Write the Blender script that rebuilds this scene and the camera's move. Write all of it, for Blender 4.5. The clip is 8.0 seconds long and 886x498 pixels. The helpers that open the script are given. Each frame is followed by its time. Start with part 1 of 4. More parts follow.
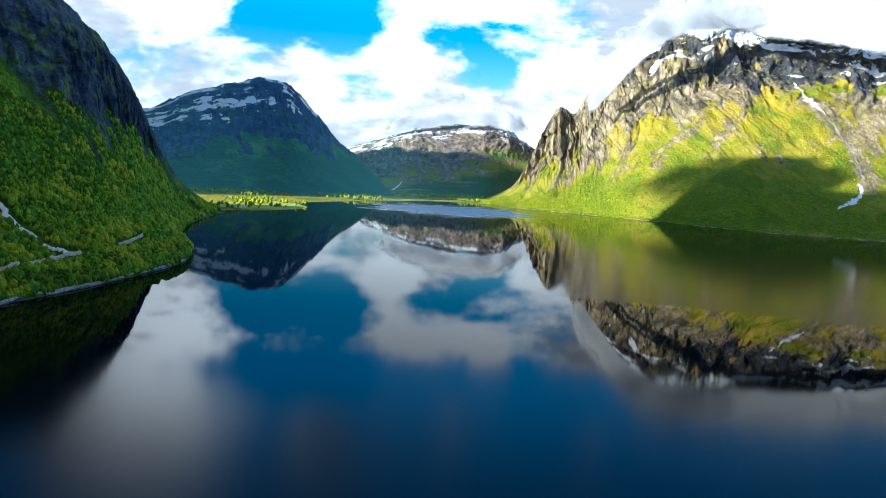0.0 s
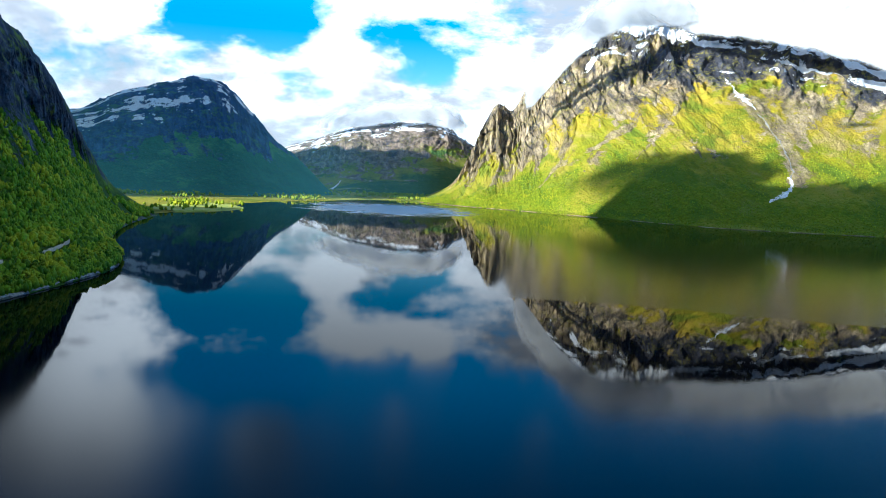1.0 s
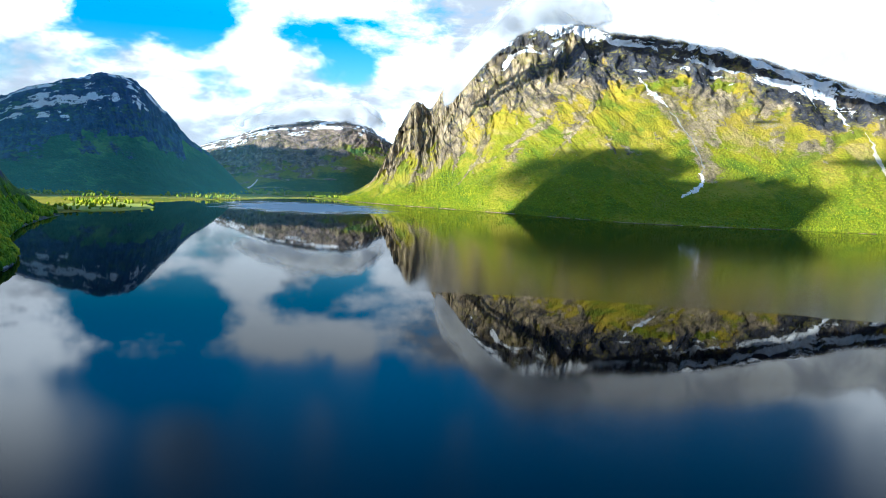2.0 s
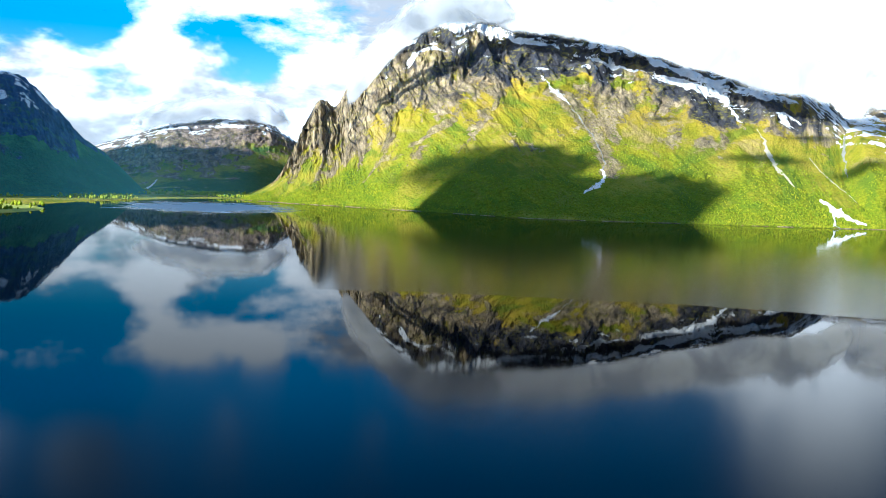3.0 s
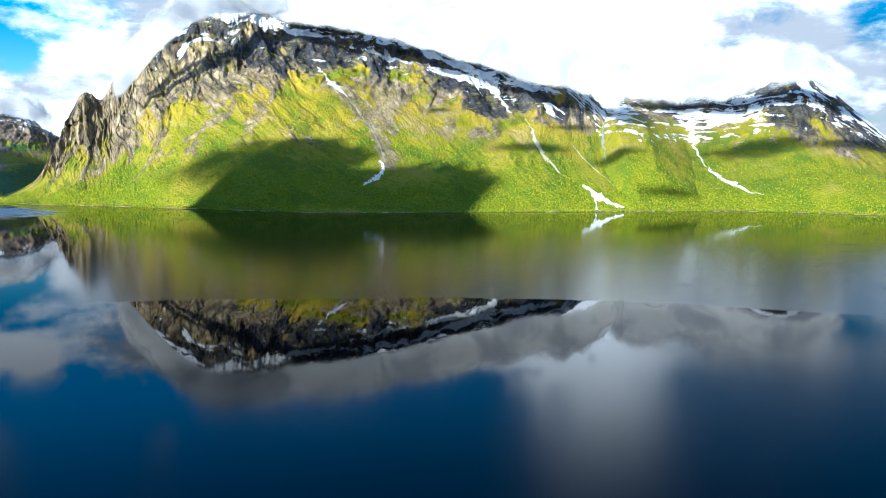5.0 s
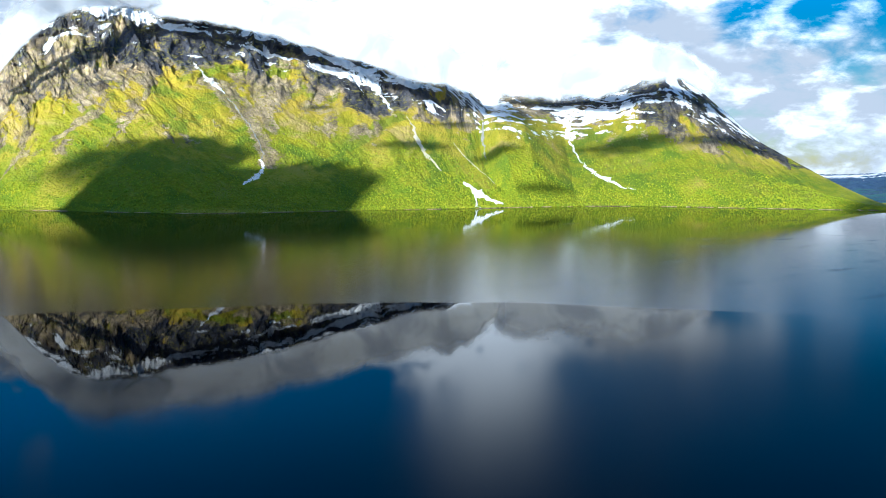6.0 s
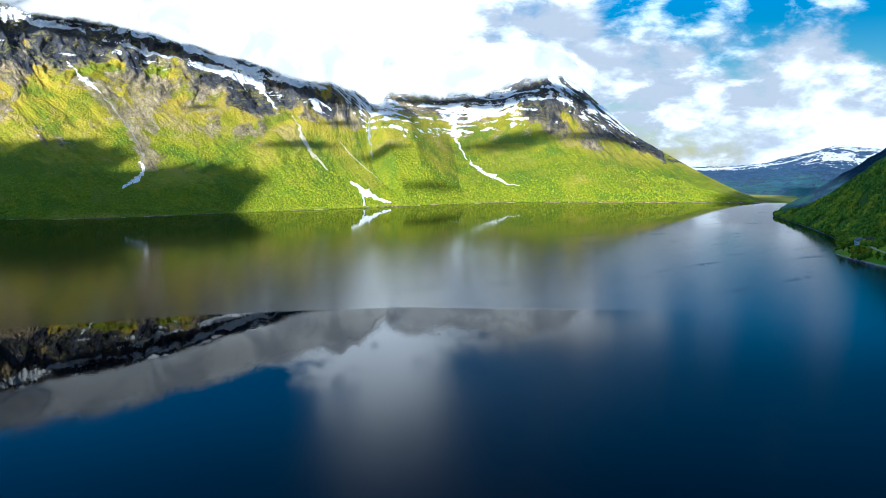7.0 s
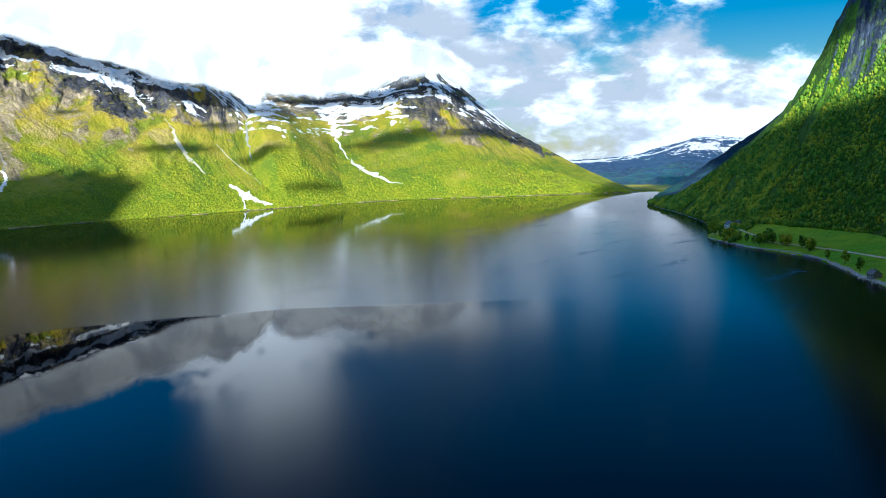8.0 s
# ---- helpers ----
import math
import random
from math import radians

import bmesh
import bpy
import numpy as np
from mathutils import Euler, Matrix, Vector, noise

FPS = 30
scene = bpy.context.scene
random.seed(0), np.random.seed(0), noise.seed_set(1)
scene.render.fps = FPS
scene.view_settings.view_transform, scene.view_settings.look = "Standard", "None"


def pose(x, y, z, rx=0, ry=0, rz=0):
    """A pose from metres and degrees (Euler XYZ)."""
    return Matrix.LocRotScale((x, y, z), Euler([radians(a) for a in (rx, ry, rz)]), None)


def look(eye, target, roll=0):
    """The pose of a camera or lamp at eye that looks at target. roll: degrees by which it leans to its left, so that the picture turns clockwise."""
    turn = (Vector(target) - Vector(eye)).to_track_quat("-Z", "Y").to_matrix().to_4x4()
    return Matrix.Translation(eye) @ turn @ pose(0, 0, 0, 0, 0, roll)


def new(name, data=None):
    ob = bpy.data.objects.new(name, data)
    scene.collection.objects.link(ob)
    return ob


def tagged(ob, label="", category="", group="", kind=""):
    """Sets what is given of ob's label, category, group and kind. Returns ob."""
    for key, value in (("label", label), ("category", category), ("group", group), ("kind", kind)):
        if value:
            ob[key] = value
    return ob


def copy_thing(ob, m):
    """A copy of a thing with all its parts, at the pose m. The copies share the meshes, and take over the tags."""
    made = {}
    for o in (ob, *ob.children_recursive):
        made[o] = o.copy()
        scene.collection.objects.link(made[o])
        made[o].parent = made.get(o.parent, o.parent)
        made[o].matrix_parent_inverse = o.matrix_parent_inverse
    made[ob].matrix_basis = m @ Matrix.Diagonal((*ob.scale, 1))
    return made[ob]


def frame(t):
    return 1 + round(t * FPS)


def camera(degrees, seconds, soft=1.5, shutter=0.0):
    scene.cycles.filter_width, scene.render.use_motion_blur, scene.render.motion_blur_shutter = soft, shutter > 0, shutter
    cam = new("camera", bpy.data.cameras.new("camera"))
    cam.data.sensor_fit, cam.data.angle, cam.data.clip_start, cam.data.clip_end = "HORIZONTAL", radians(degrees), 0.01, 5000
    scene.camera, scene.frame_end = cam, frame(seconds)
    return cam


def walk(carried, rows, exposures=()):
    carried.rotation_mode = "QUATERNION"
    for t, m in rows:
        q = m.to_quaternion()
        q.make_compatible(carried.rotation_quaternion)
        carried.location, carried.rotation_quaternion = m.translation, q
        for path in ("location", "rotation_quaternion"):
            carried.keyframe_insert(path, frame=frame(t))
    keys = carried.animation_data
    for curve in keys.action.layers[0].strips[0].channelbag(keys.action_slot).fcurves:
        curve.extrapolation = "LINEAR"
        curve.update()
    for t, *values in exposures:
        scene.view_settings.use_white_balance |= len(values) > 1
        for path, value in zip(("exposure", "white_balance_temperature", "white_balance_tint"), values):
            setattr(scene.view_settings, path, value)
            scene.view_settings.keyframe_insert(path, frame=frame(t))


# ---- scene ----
# ---------------------------------------------------------------- camera and its walk
cam = camera(52.2, 8.0, soft=0.8)
PATH = [
    (0, 0.00, 0.00, 80.01, 85.085, -3.396, 0.210),
    (0.5, 0.99, 3.18, 81.73, 85.086, -3.058, -1.460),
    (1, 2.34, 7.11, 82.43, 85.115, -2.712, -3.580),
    (1.5, 5.74, 11.47, 80.59, 85.199, -2.528, -5.985),
    (3, 17.85, 24.32, 75.68, 85.437, -1.932, -14.386),
    (3.5, 21.71, 25.40, 75.96, 85.433, -1.455, -17.625),
    (4, 24.71, 24.41, 77.09, 85.369, -0.907, -20.995),
    (4.5, 27.24, 21.20, 79.70, 85.231, -0.614, -24.331),
    (6, 32.17, 1.88, 91.50, 84.746, -0.062, -35.050),
    (6.5, 32.96, -5.41, 95.96, 84.566, 0.400, -38.471),
    (7, 32.07, -10.89, 99.99, 84.404, 0.697, -41.970),
    (7.5, 31.98, -10.08, 99.43, 84.292, 1.697, -45.831),
    (8, 33.29, -6.87, 97.72, 84.149, 2.349, -49.483),
]
walk(cam, [(t, pose(x, y, z, rx, ry, rz)) for t, x, y, z, rx, ry, rz in PATH], [(0, 1.34, 5650, 3), (8, 1.13, 5450, 4)])

# ---------------------------------------------------------------- world, sun and exposure
SUN_AZ, SUN_EL = 242.0, 21.0        # degrees clockwise from +y, and above the horizon


class Nodes:
    """Short helpers to write a node tree."""

    def __init__(self, tree):
        self.tree = tree
        tree.nodes.clear()

    def add(self, kind, **inputs):
        node = self.tree.nodes.new(kind)
        for key, value in inputs.items():
            self.put(node, key, value)
        return node

    def put(self, node, key, value):
        key = int(key[1:]) if key[0] == "i" and key[1:].isdigit() else key.replace("_", " ")
        sock = node.inputs[key]
        if isinstance(value, bpy.types.NodeSocket):
            self.tree.links.new(value, sock)
        else:
            sock.default_value = value

    def math(self, op, a, b=0.0, c=0.0, clamp=False):
        node = self.tree.nodes.new("ShaderNodeMath")
        node.operation, node.use_clamp = op, clamp
        for i, v in enumerate((a, b, c)):
            self.put(node, f"i{i}", v)
        return node.outputs[0]

    def vec(self, op, a, b=(0, 0, 0)):
        node = self.tree.nodes.new("ShaderNodeVectorMath")
        node.operation = op
        self.put(node, "i0", a)
        if op == "SCALE":
            self.put(node, "Scale", b)
        elif op not in ("NORMALIZE", "LENGTH"):
            self.put(node, "i1", b)
        return node.outputs["Value"] if op in ("LENGTH", "DOT_PRODUCT", "DISTANCE") else node.outputs[0]

    def step(self, v, lo, hi, a=0.0, b=1.0):
        node = self.tree.nodes.new("ShaderNodeMapRange")
        node.interpolation_type = "SMOOTHSTEP"
        for i, x in enumerate((v, lo, hi, a, b)):
            self.put(node, f"i{i}", x)
        return node.outputs[0]

    def mix(self, f, a, b, kind="MIX"):
        node = self.tree.nodes.new("ShaderNodeMix")
        node.data_type, node.blend_type = "RGBA", kind
        for i, v in ((0, f), (6, a), (7, b)):
            if isinstance(v, tuple) and len(v) == 3:
                v = (*v, 1.0)
            self.put(node, f"i{i}", v)
        return node.outputs[2]

    def noise(self, vector, scale, detail=5.0, rough=0.55, distort=0.0):
        node = self.add("ShaderNodeTexNoise", Vector=vector, Scale=scale, Detail=detail, Roughness=rough, Distortion=distort)
        return node.outputs["Fac"]

    def link(self, a, b):
        self.tree.links.new(a, b)


def sky_dir(az, el):
    a, e = radians(az), radians(el)
    return (math.sin(a) * math.cos(e), math.cos(a) * math.cos(e), math.sin(e))


def make_world():
    world = bpy.data.worlds.new("sky")
    scene.world = world
    world.use_nodes = True
    n = Nodes(world.node_tree)
    d = n.add("ShaderNodeTexCoord").outputs["Generated"]
    sky = n.tree.nodes.new("ShaderNodeTexSky")
    sky.sky_type, sky.sun_disc = "NISHITA", False
    sky.sun_elevation, sky.sun_rotation = radians(SUN_EL), radians(SUN_AZ)
    sky.altitude, sky.air_density, sky.dust_density, sky.ozone_density = 200, 1.0, 0.2, 3.0
    blue = n.add("ShaderNodeHueSaturation", Saturation=1.75, Value=1.0, Hue=0.502, Color=sky.outputs[0]).outputs[0]
    blue = n.vec("SCALE", blue, n.step(n.add("ShaderNodeSeparateXYZ", Vector=d).outputs[2], 0.13, 0.30, 0.073, 0.23))
    # the clear sky is a deeper blue on the side away from the sun
    blue = n.vec("SCALE", blue, n.step(n.vec("DOT_PRODUCT", d, sky_dir(SUN_AZ - 170, 10)), 0.35, 1.0, 1.0, 0.42))
    # clouds: drawn out sideways, with a few gaps of blue
    flat = n.vec("MULTIPLY", d, (1.0, 1.0, 2.1))
    big = n.noise(flat, 7.0, 7.0, 0.58, 0.3)
    fine = n.noise(flat, 26.0, 6.0, 0.6, 0.2)
    gaps = 0.0
    for az, el, wide, deep in ((-6.5, 8.8, 4.6, 0.34), (-11.5, 8.8, 4.0, 0.32), (2.2, 7.0, 3.4, 0.24), (-1.0, 8.4, 2.4, 0.20), (69.5, 8.6, 7.0, 0.50), (62.0, 10.0, 4.5, 0.36), (75, 9.0, 7.0, 0.30), (66, 3.2, 5.0, -0.14), (57, 10.5, 3.5, 0.26),
                               (37.5, 11.5, 1.0, 0.3), (53, 9.2, 3.0, 0.22), (20, 18, 9.0, 0.4), (17, 14.5, 6.5, 0.35), (26, 15, 5.5, 0.3), (55, 17, 6.0, 0.3), (-18, 16, 8.0, -0.40), (38, 15, 8.0, -0.40), (-7, 18, 4.5, -0.16)):
        away = n.vec("DISTANCE", d, sky_dir(az, el))
        gaps = n.math("ADD", gaps, n.step(away, 0.0, radians(wide), deep, 0.0))
    dense = n.math("ADD", n.math("MULTIPLY", big, 1.0), n.math("MULTIPLY", fine, 0.36))
    dense = n.math("SUBTRACT", dense, n.math("ADD", gaps, 0.02))
    up = n.add("ShaderNodeSeparateXYZ", Vector=d).outputs[2]
    dense = n.math("SUBTRACT", dense, n.step(up, 0.185, 0.235, 0.0, 0.30))
    dense = n.math("ADD", dense, n.step(up, 0.42, 0.62, 0.0, 0.45))
    cover = n.step(dense, 0.41, 0.66)
    shade = n.noise(n.vec("ADD", flat, (3.1, 1.7, 0.35)), 5.5, 5.0, 0.55, 0.4)
    lit = n.step(n.math("ADD", n.math("MULTIPLY", shade, 0.75), n.math("MULTIPLY", fine, 0.25)), 0.37, 0.55, 0.0, 1.0)
    bright = 0.0
    for az, el, wide in ((37, 13, 9), (-15.5, 14.5, 9)):
        away = n.vec("DISTANCE", d, sky_dir(az, el))
        bright = n.math("ADD", bright, n.step(away, radians(wide * 0.2), radians(wide), 1.0, 0.0))
    lit = n.math("ADD", lit, n.math("MULTIPLY", bright, n.step(fine, 0.3, 0.6, 0.5, 1.0)))
    for az, el, wide in ((46.9, 7.4, 4.5), (55.5, 4.6, 3.6), (60.5, 4.2, 2.6), (53, 1.8, 4.0), (-5.5, 4.6, 2.2), (-10.5, 6.6, 2.6), (1.5, 5.2, 3.0), (11.5, 9.0, 4.5), (67, 5.0, 3.0)):
        away = n.vec("DISTANCE", d, sky_dir(az, el))
        lit = n.math("SUBTRACT", lit, n.math("MULTIPLY", n.step(away, radians(wide * 0.2), radians(wide), 0.8, 0.0), n.step(fine, 0.30, 0.66, 1.15, 0.25)), clamp=True)
    cloud = n.mix(n.math("POWER", n.math("MINIMUM", lit, 1.0), 1.8), (0.74, 0.78, 0.87), (2.0, 2.08, 2.18))
    # brighter overhead than towards the horizon
    cloud = n.vec("SCALE", cloud, n.math("MULTIPLY", n.math("MULTIPLY_ADD", bright, 1.4, 1.0), n.step(up, 0.28, 0.62, 0.38, 0.075)))
    out = n.mix(cover, blue, cloud)
    bg = n.add("ShaderNodeBackground", Color=out, Strength=1.0)
    n.link(bg.outputs[0], n.add("ShaderNodeOutputWorld").inputs[0])


make_world()
sun = new("sun", bpy.data.lights.new("sun", "SUN"))
sun.data.energy, sun.data.angle, sun.data.color = 4.95, radians(0.8), (1.0, 0.93, 0.80)
sun.matrix_world = look(Vector(sky_dir(SUN_AZ, SUN_EL)) * 100, (0, 0, 0))
tagged(sun, "low afternoon sun over the valley", "sun")


# ---------------------------------------------------------------- materials
def material(name):
    mat = bpy.data.materials.new(name)
    mat.use_nodes = True
    n = Nodes(mat.node_tree)
    p = n.add("ShaderNodeBsdfPrincipled")
    n.link(p.outputs[0], n.add("ShaderNodeOutputMaterial").inputs[0])
    return mat, n, p


def terrain_material(name, wood=(0.130, 0.190, 0.008), wood2=(0.290, 0.290, 0.010), meadow=(0.285, 0.262, 0.014), meadow2=(0.305, 0.265, 0.035),
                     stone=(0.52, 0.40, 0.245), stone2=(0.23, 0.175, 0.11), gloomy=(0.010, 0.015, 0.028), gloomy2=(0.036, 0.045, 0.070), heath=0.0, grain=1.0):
    """Woods, meadow, rock and snow, laid out by the mesh's own masks and broken up by noise."""
    mat, n, p = material(name)
    pos = n.add("ShaderNodeNewGeometry").outputs["Position"]
    mask = n.tree.nodes.new("ShaderNodeAttribute")
    mask.attribute_name = "mask"
    rgb = n.add("ShaderNodeSeparateColor", Color=mask.outputs["Color"])
    rock, grass, snow = rgb.outputs
    dark = mask.outputs["Alpha"]
    wide = n.noise(pos, 0.012 * grain, 5, 0.6)
    mid = n.noise(pos, 0.06 * grain, 5, 0.62)
    fine = n.noise(n.vec("MULTIPLY", pos, (1.0, 1.0, 1.4)), 0.28 * grain, 5, 0.65)
    lie = n.tree.nodes.new("ShaderNodeAttribute")
    lie.attribute_name = "lie"
    lie = lie.outputs["Vector"]
    tall = n.noise(n.vec("MULTIPLY", lie, (1.0, 0.30, 1.0)), 0.055 * grain, 6, 0.68, 0.6)
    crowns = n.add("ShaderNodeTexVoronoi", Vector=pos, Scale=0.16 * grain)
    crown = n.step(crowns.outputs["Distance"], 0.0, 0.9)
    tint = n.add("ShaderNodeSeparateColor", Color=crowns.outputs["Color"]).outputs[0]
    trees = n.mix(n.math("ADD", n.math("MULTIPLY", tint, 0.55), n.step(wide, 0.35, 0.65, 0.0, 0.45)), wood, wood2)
    # darker between the crowns: shade in the gaps put into the colour
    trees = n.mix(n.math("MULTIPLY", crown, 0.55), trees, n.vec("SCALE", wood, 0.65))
    field = n.mix(n.step(wide, 0.35, 0.65), meadow, meadow2)
    field = n.mix(n.step(mid, 0.5, 0.75), field, n.mix(n.step(fine, 0.4, 0.6), wood2, meadow))
    # dry yellow heath towards the tree line, bare earth and darker thickets in patches
    if heath:
        height = n.add("ShaderNodeSeparateXYZ", Vector=pos).outputs[2]
        zone = n.math("MULTIPLY_ADD", n.math("SUBTRACT", wide, 0.5), 260.0, height)
        dry = n.math("MULTIPLY", n.step(zone, 30.0, 320.0), heath)
        blots = n.noise(n.vec("MULTIPLY", lie, (1.0, 0.45, 1.0)), 0.016, 5, 0.62, 0.5)
        trees = n.mix(n.math("MULTIPLY", dry, 0.75), trees, (0.330, 0.255, 0.012))
        field = n.mix(n.math("MULTIPLY", dry, 0.75), field, (0.390, 0.265, 0.030))
        bare = n.math("MULTIPLY", n.step(blots, 0.555, 0.68), n.step(zone, 70.0, 260.0, 0.10, 0.85))
        trees, field = n.mix(bare, trees, (0.400, 0.280, 0.125)), n.mix(bare, field, (0.430, 0.300, 0.145))
        thick = n.step(blots, 0.39, 0.50, 0.75, 0.0)
        trees, field = n.mix(thick, trees, (0.085, 0.145, 0.010)), n.mix(thick, field, (0.110, 0.160, 0.010))
    cliff = n.mix(n.step(tall, 0.36, 0.62), stone2, stone)
    cliff = n.mix(n.step(fine, 0.46, 0.72, 0.0, 0.5), cliff, n.vec("SCALE", stone, 1.1))
    cracks = n.noise(n.vec("MULTIPLY", lie, (1.0, 0.32, 1.0)), 0.10 * grain, 5, 0.7, 1.0)
    cracks = n.math("ABSOLUTE", n.math("SUBTRACT", cracks, 0.5))
    cliff = n.mix(n.step(cracks, 0.0, 0.016, 0.7, 0.0), cliff, (0.025, 0.023, 0.022))
    # stains that run down the rock, and paler weathered patches
    stains = n.noise(n.vec("MULTIPLY", lie, (1.0, 0.13, 1.0)), 0.07 * grain, 6, 0.70, 0.4)
    patch = n.noise(n.vec("MULTIPLY", lie, (1.0, 0.5, 1.0)), 0.028 * grain, 5, 0.62, 0.4)
    cliff = n.vec("SCALE", cliff, n.math("MULTIPLY", n.step(patch, 0.38, 0.60, 0.62, 1.12), n.step(stains, 0.36, 0.58, 0.50, 1.1)))
    # upper cliffs: dark rock, deepened by cloud shade put into the colour
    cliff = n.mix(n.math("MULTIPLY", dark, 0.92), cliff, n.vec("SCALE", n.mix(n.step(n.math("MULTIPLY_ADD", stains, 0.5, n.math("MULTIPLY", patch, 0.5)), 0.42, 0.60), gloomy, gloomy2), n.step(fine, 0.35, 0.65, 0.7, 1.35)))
    moss = n.step(n.math("ADD", mid, n.math("MULTIPLY", wide, 0.6)), 0.80, 0.97, 0.0, 0.45)
    cliff = n.mix(moss, cliff, meadow2)
    edge = n.math("SUBTRACT", n.math("ADD", n.math("MULTIPLY", mid, 0.7), n.math("MULTIPLY", fine, 0.5)), 0.6)
    g = n.step(n.math("ADD", grass, n.math("MULTIPLY", edge, 1.9)), 0.2, 0.8)
    r = n.step(n.math("ADD", rock, n.math("MULTIPLY", edge, 1.6)), 0.42, 0.58)
    edge2 = n.math("SUBTRACT", n.math("ADD", n.math("MULTIPLY", tall, 0.7), n.math("MULTIPLY", fine, 0.5)), 0.6)
    s = n.step(n.math("ADD", snow, n.math("MULTIPLY", edge2, 1.3)), 0.42, 0.58)
    col = n.mix(r, n.mix(g, trees, field), cliff)
    col = n.mix(s, col, (0.84, 0.86, 0.90))
    n.put(p, "Base_Color", col)
    n.put(p, "Roughness", n.step(s, 0, 1, 0.92, 0.6))
    p.inputs["Specular IOR Level"].default_value = 0.15
    high = n.math("ADD", n.math("MULTIPLY", tall, 1.0), n.math("MULTIPLY", fine, 0.45))
    high = n.math("SUBTRACT", high, n.math("MULTIPLY", crown, 0.45))
    high = n.math("ADD", high, n.math("MULTIPLY", r, n.math("MULTIPLY", stains, 0.8)))
    high = n.math("ADD", high, n.math("MULTIPLY", n.step(cracks, 0.0, 0.05), n.math("MULTIPLY", r, 0.5)))
    bump = n.add("ShaderNodeBump", Strength=0.7, Distance=7.0 / grain, Height=high)
    n.put(p, "Normal", bump.outputs[0])
    return mat


def water_material():
    mat, n, p = material("lake_water")
    pos = n.add("ShaderNodeNewGeometry").outputs["Position"]
    xyz = n.add("ShaderNodeSeparateXYZ", Vector=pos)
    x, y = xyz.outputs[0], xyz.outputs[1]
    slow = n.noise(pos, 0.006, 3, 0.5, 0.4)
    dist = n.vec("DISTANCE", n.vec("MULTIPLY", pos, (1, 1, 0)), (25, 10, 0))
    dist = n.math("ADD", dist, n.math("MULTIPLY", n.math("SUBTRACT", slow, 0.5), 40.0))
    side = n.math("MULTIPLY", n.step(n.math("SUBTRACT", x, n.math("MULTIPLY", y, 0.10)), 0.0, 60.0), n.step(n.math("SUBTRACT", x, n.math("MULTIPLY", y, 0.95)), -60.0, 160.0, 1.0, 0.85))
    shelter = n.step(n.math("SUBTRACT", x, n.math("MULTIPLY", y, 1.3)), -60.0, 180.0)
    breeze = n.math("MULTIPLY", n.math("MULTIPLY_ADD", shelter, n.math("SUBTRACT", n.step(dist, 410, 640), n.step(dist, 596, 604)), n.step(dist, 596, 604)), n.step(dist, 700, 1600, 1.0, 0.15))
    # the calm mirror begins farther out towards the open lake
    calm = n.math("SUBTRACT", dist, n.step(n.math("SUBTRACT", x, n.math("MULTIPLY", y, 0.95)), -150.0, 200.0, 0.0, 190.0))
    near = n.math("ADD", n.step(calm, 190, 440, 0.17, 0.010), n.math("MULTIPLY", n.math("SUBTRACT", 1.0, side), 0.012))
    rough = n.math("ADD", near, n.math("MULTIPLY", n.math("MULTIPLY", breeze, side), 0.115))
    open_lake = n.math("MULTIPLY", breeze, n.step(n.math("SUBTRACT", x, n.math("MULTIPLY", y, 0.47)), 0.0, 260.0))
    n.put(p, "Base_Color", (0.0001, 0.0008, 0.0030, 1))
    # gusts of wind that roughen the far water
    ragged = n.math("MULTIPLY", n.math("SUBTRACT", n.noise(pos, 0.016, 5, 0.65), 0.5), 1.5)
    gust = 0.0
    for cx, cy, a, b in ((15, 1900, 1 / 210, 1 / 330),):
        off = n.vec("LENGTH", n.vec("MULTIPLY", n.vec("SUBTRACT", pos, (cx, cy, 0)), (a, b, 0)))
        gust = n.math("ADD", gust, n.step(n.math("ADD", off, ragged), 0.45, 1.05, 1.0, 0.0))
    rough = n.math("MULTIPLY_ADD", gust, 0.30, n.math("MULTIPLY_ADD", open_lake, 0.05, rough))
    streaks = n.noise(n.vec("MULTIPLY", pos, (0.010, 0.028, 0)), 1.0, 4, 0.6, 0.5)
    rough = n.math("ADD", rough, n.math("MULTIPLY", n.step(streaks, 0.58, 0.74, 0.0, 0.14), n.step(x, 350.0, 800.0)))
    n.put(p, "Roughness", rough)
    n.put(p, "IOR", n.math("ADD", n.math("MULTIPLY_ADD", gust, 0.27, 1.058), n.math("MULTIPLY", open_lake, 0.07)))
    n.put(p, "Specular_Tint", (0.32, 0.46, 1.0, 1.0))
    wave = n.noise(n.vec("MULTIPLY", pos, (1.0, 1.0, 0)), 0.35, 3, 0.5)
    bump = n.add("ShaderNodeBump", Strength=0.010, Distance=0.25, Height=wave)
    n.put(p, "Normal", bump.outputs[0])
    return mat


def leaf_material(name, a, b, c):
    mat, n, p = material(name)
    geo = n.add("ShaderNodeNewGeometry")
    pos = geo.outputs["Position"]
    one = n.mix(n.step(geo.outputs["Random Per Island"], 0.1, 0.9), a, b)
    two = n.mix(n.step(n.noise(pos, 0.035, 5, 0.6), 0.50, 0.64), one, c)
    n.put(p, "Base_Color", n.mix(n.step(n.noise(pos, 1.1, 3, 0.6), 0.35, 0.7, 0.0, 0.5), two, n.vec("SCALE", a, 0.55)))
    n.put(p, "Roughness", 0.85)
    p.inputs["Specular IOR Level"].default_value = 0.2
    n.put(p, "Normal", n.add("ShaderNodeBump", Strength=0.8, Distance=0.6, Height=n.noise(pos, 1.6, 3, 0.6)).outputs[0])
    return mat


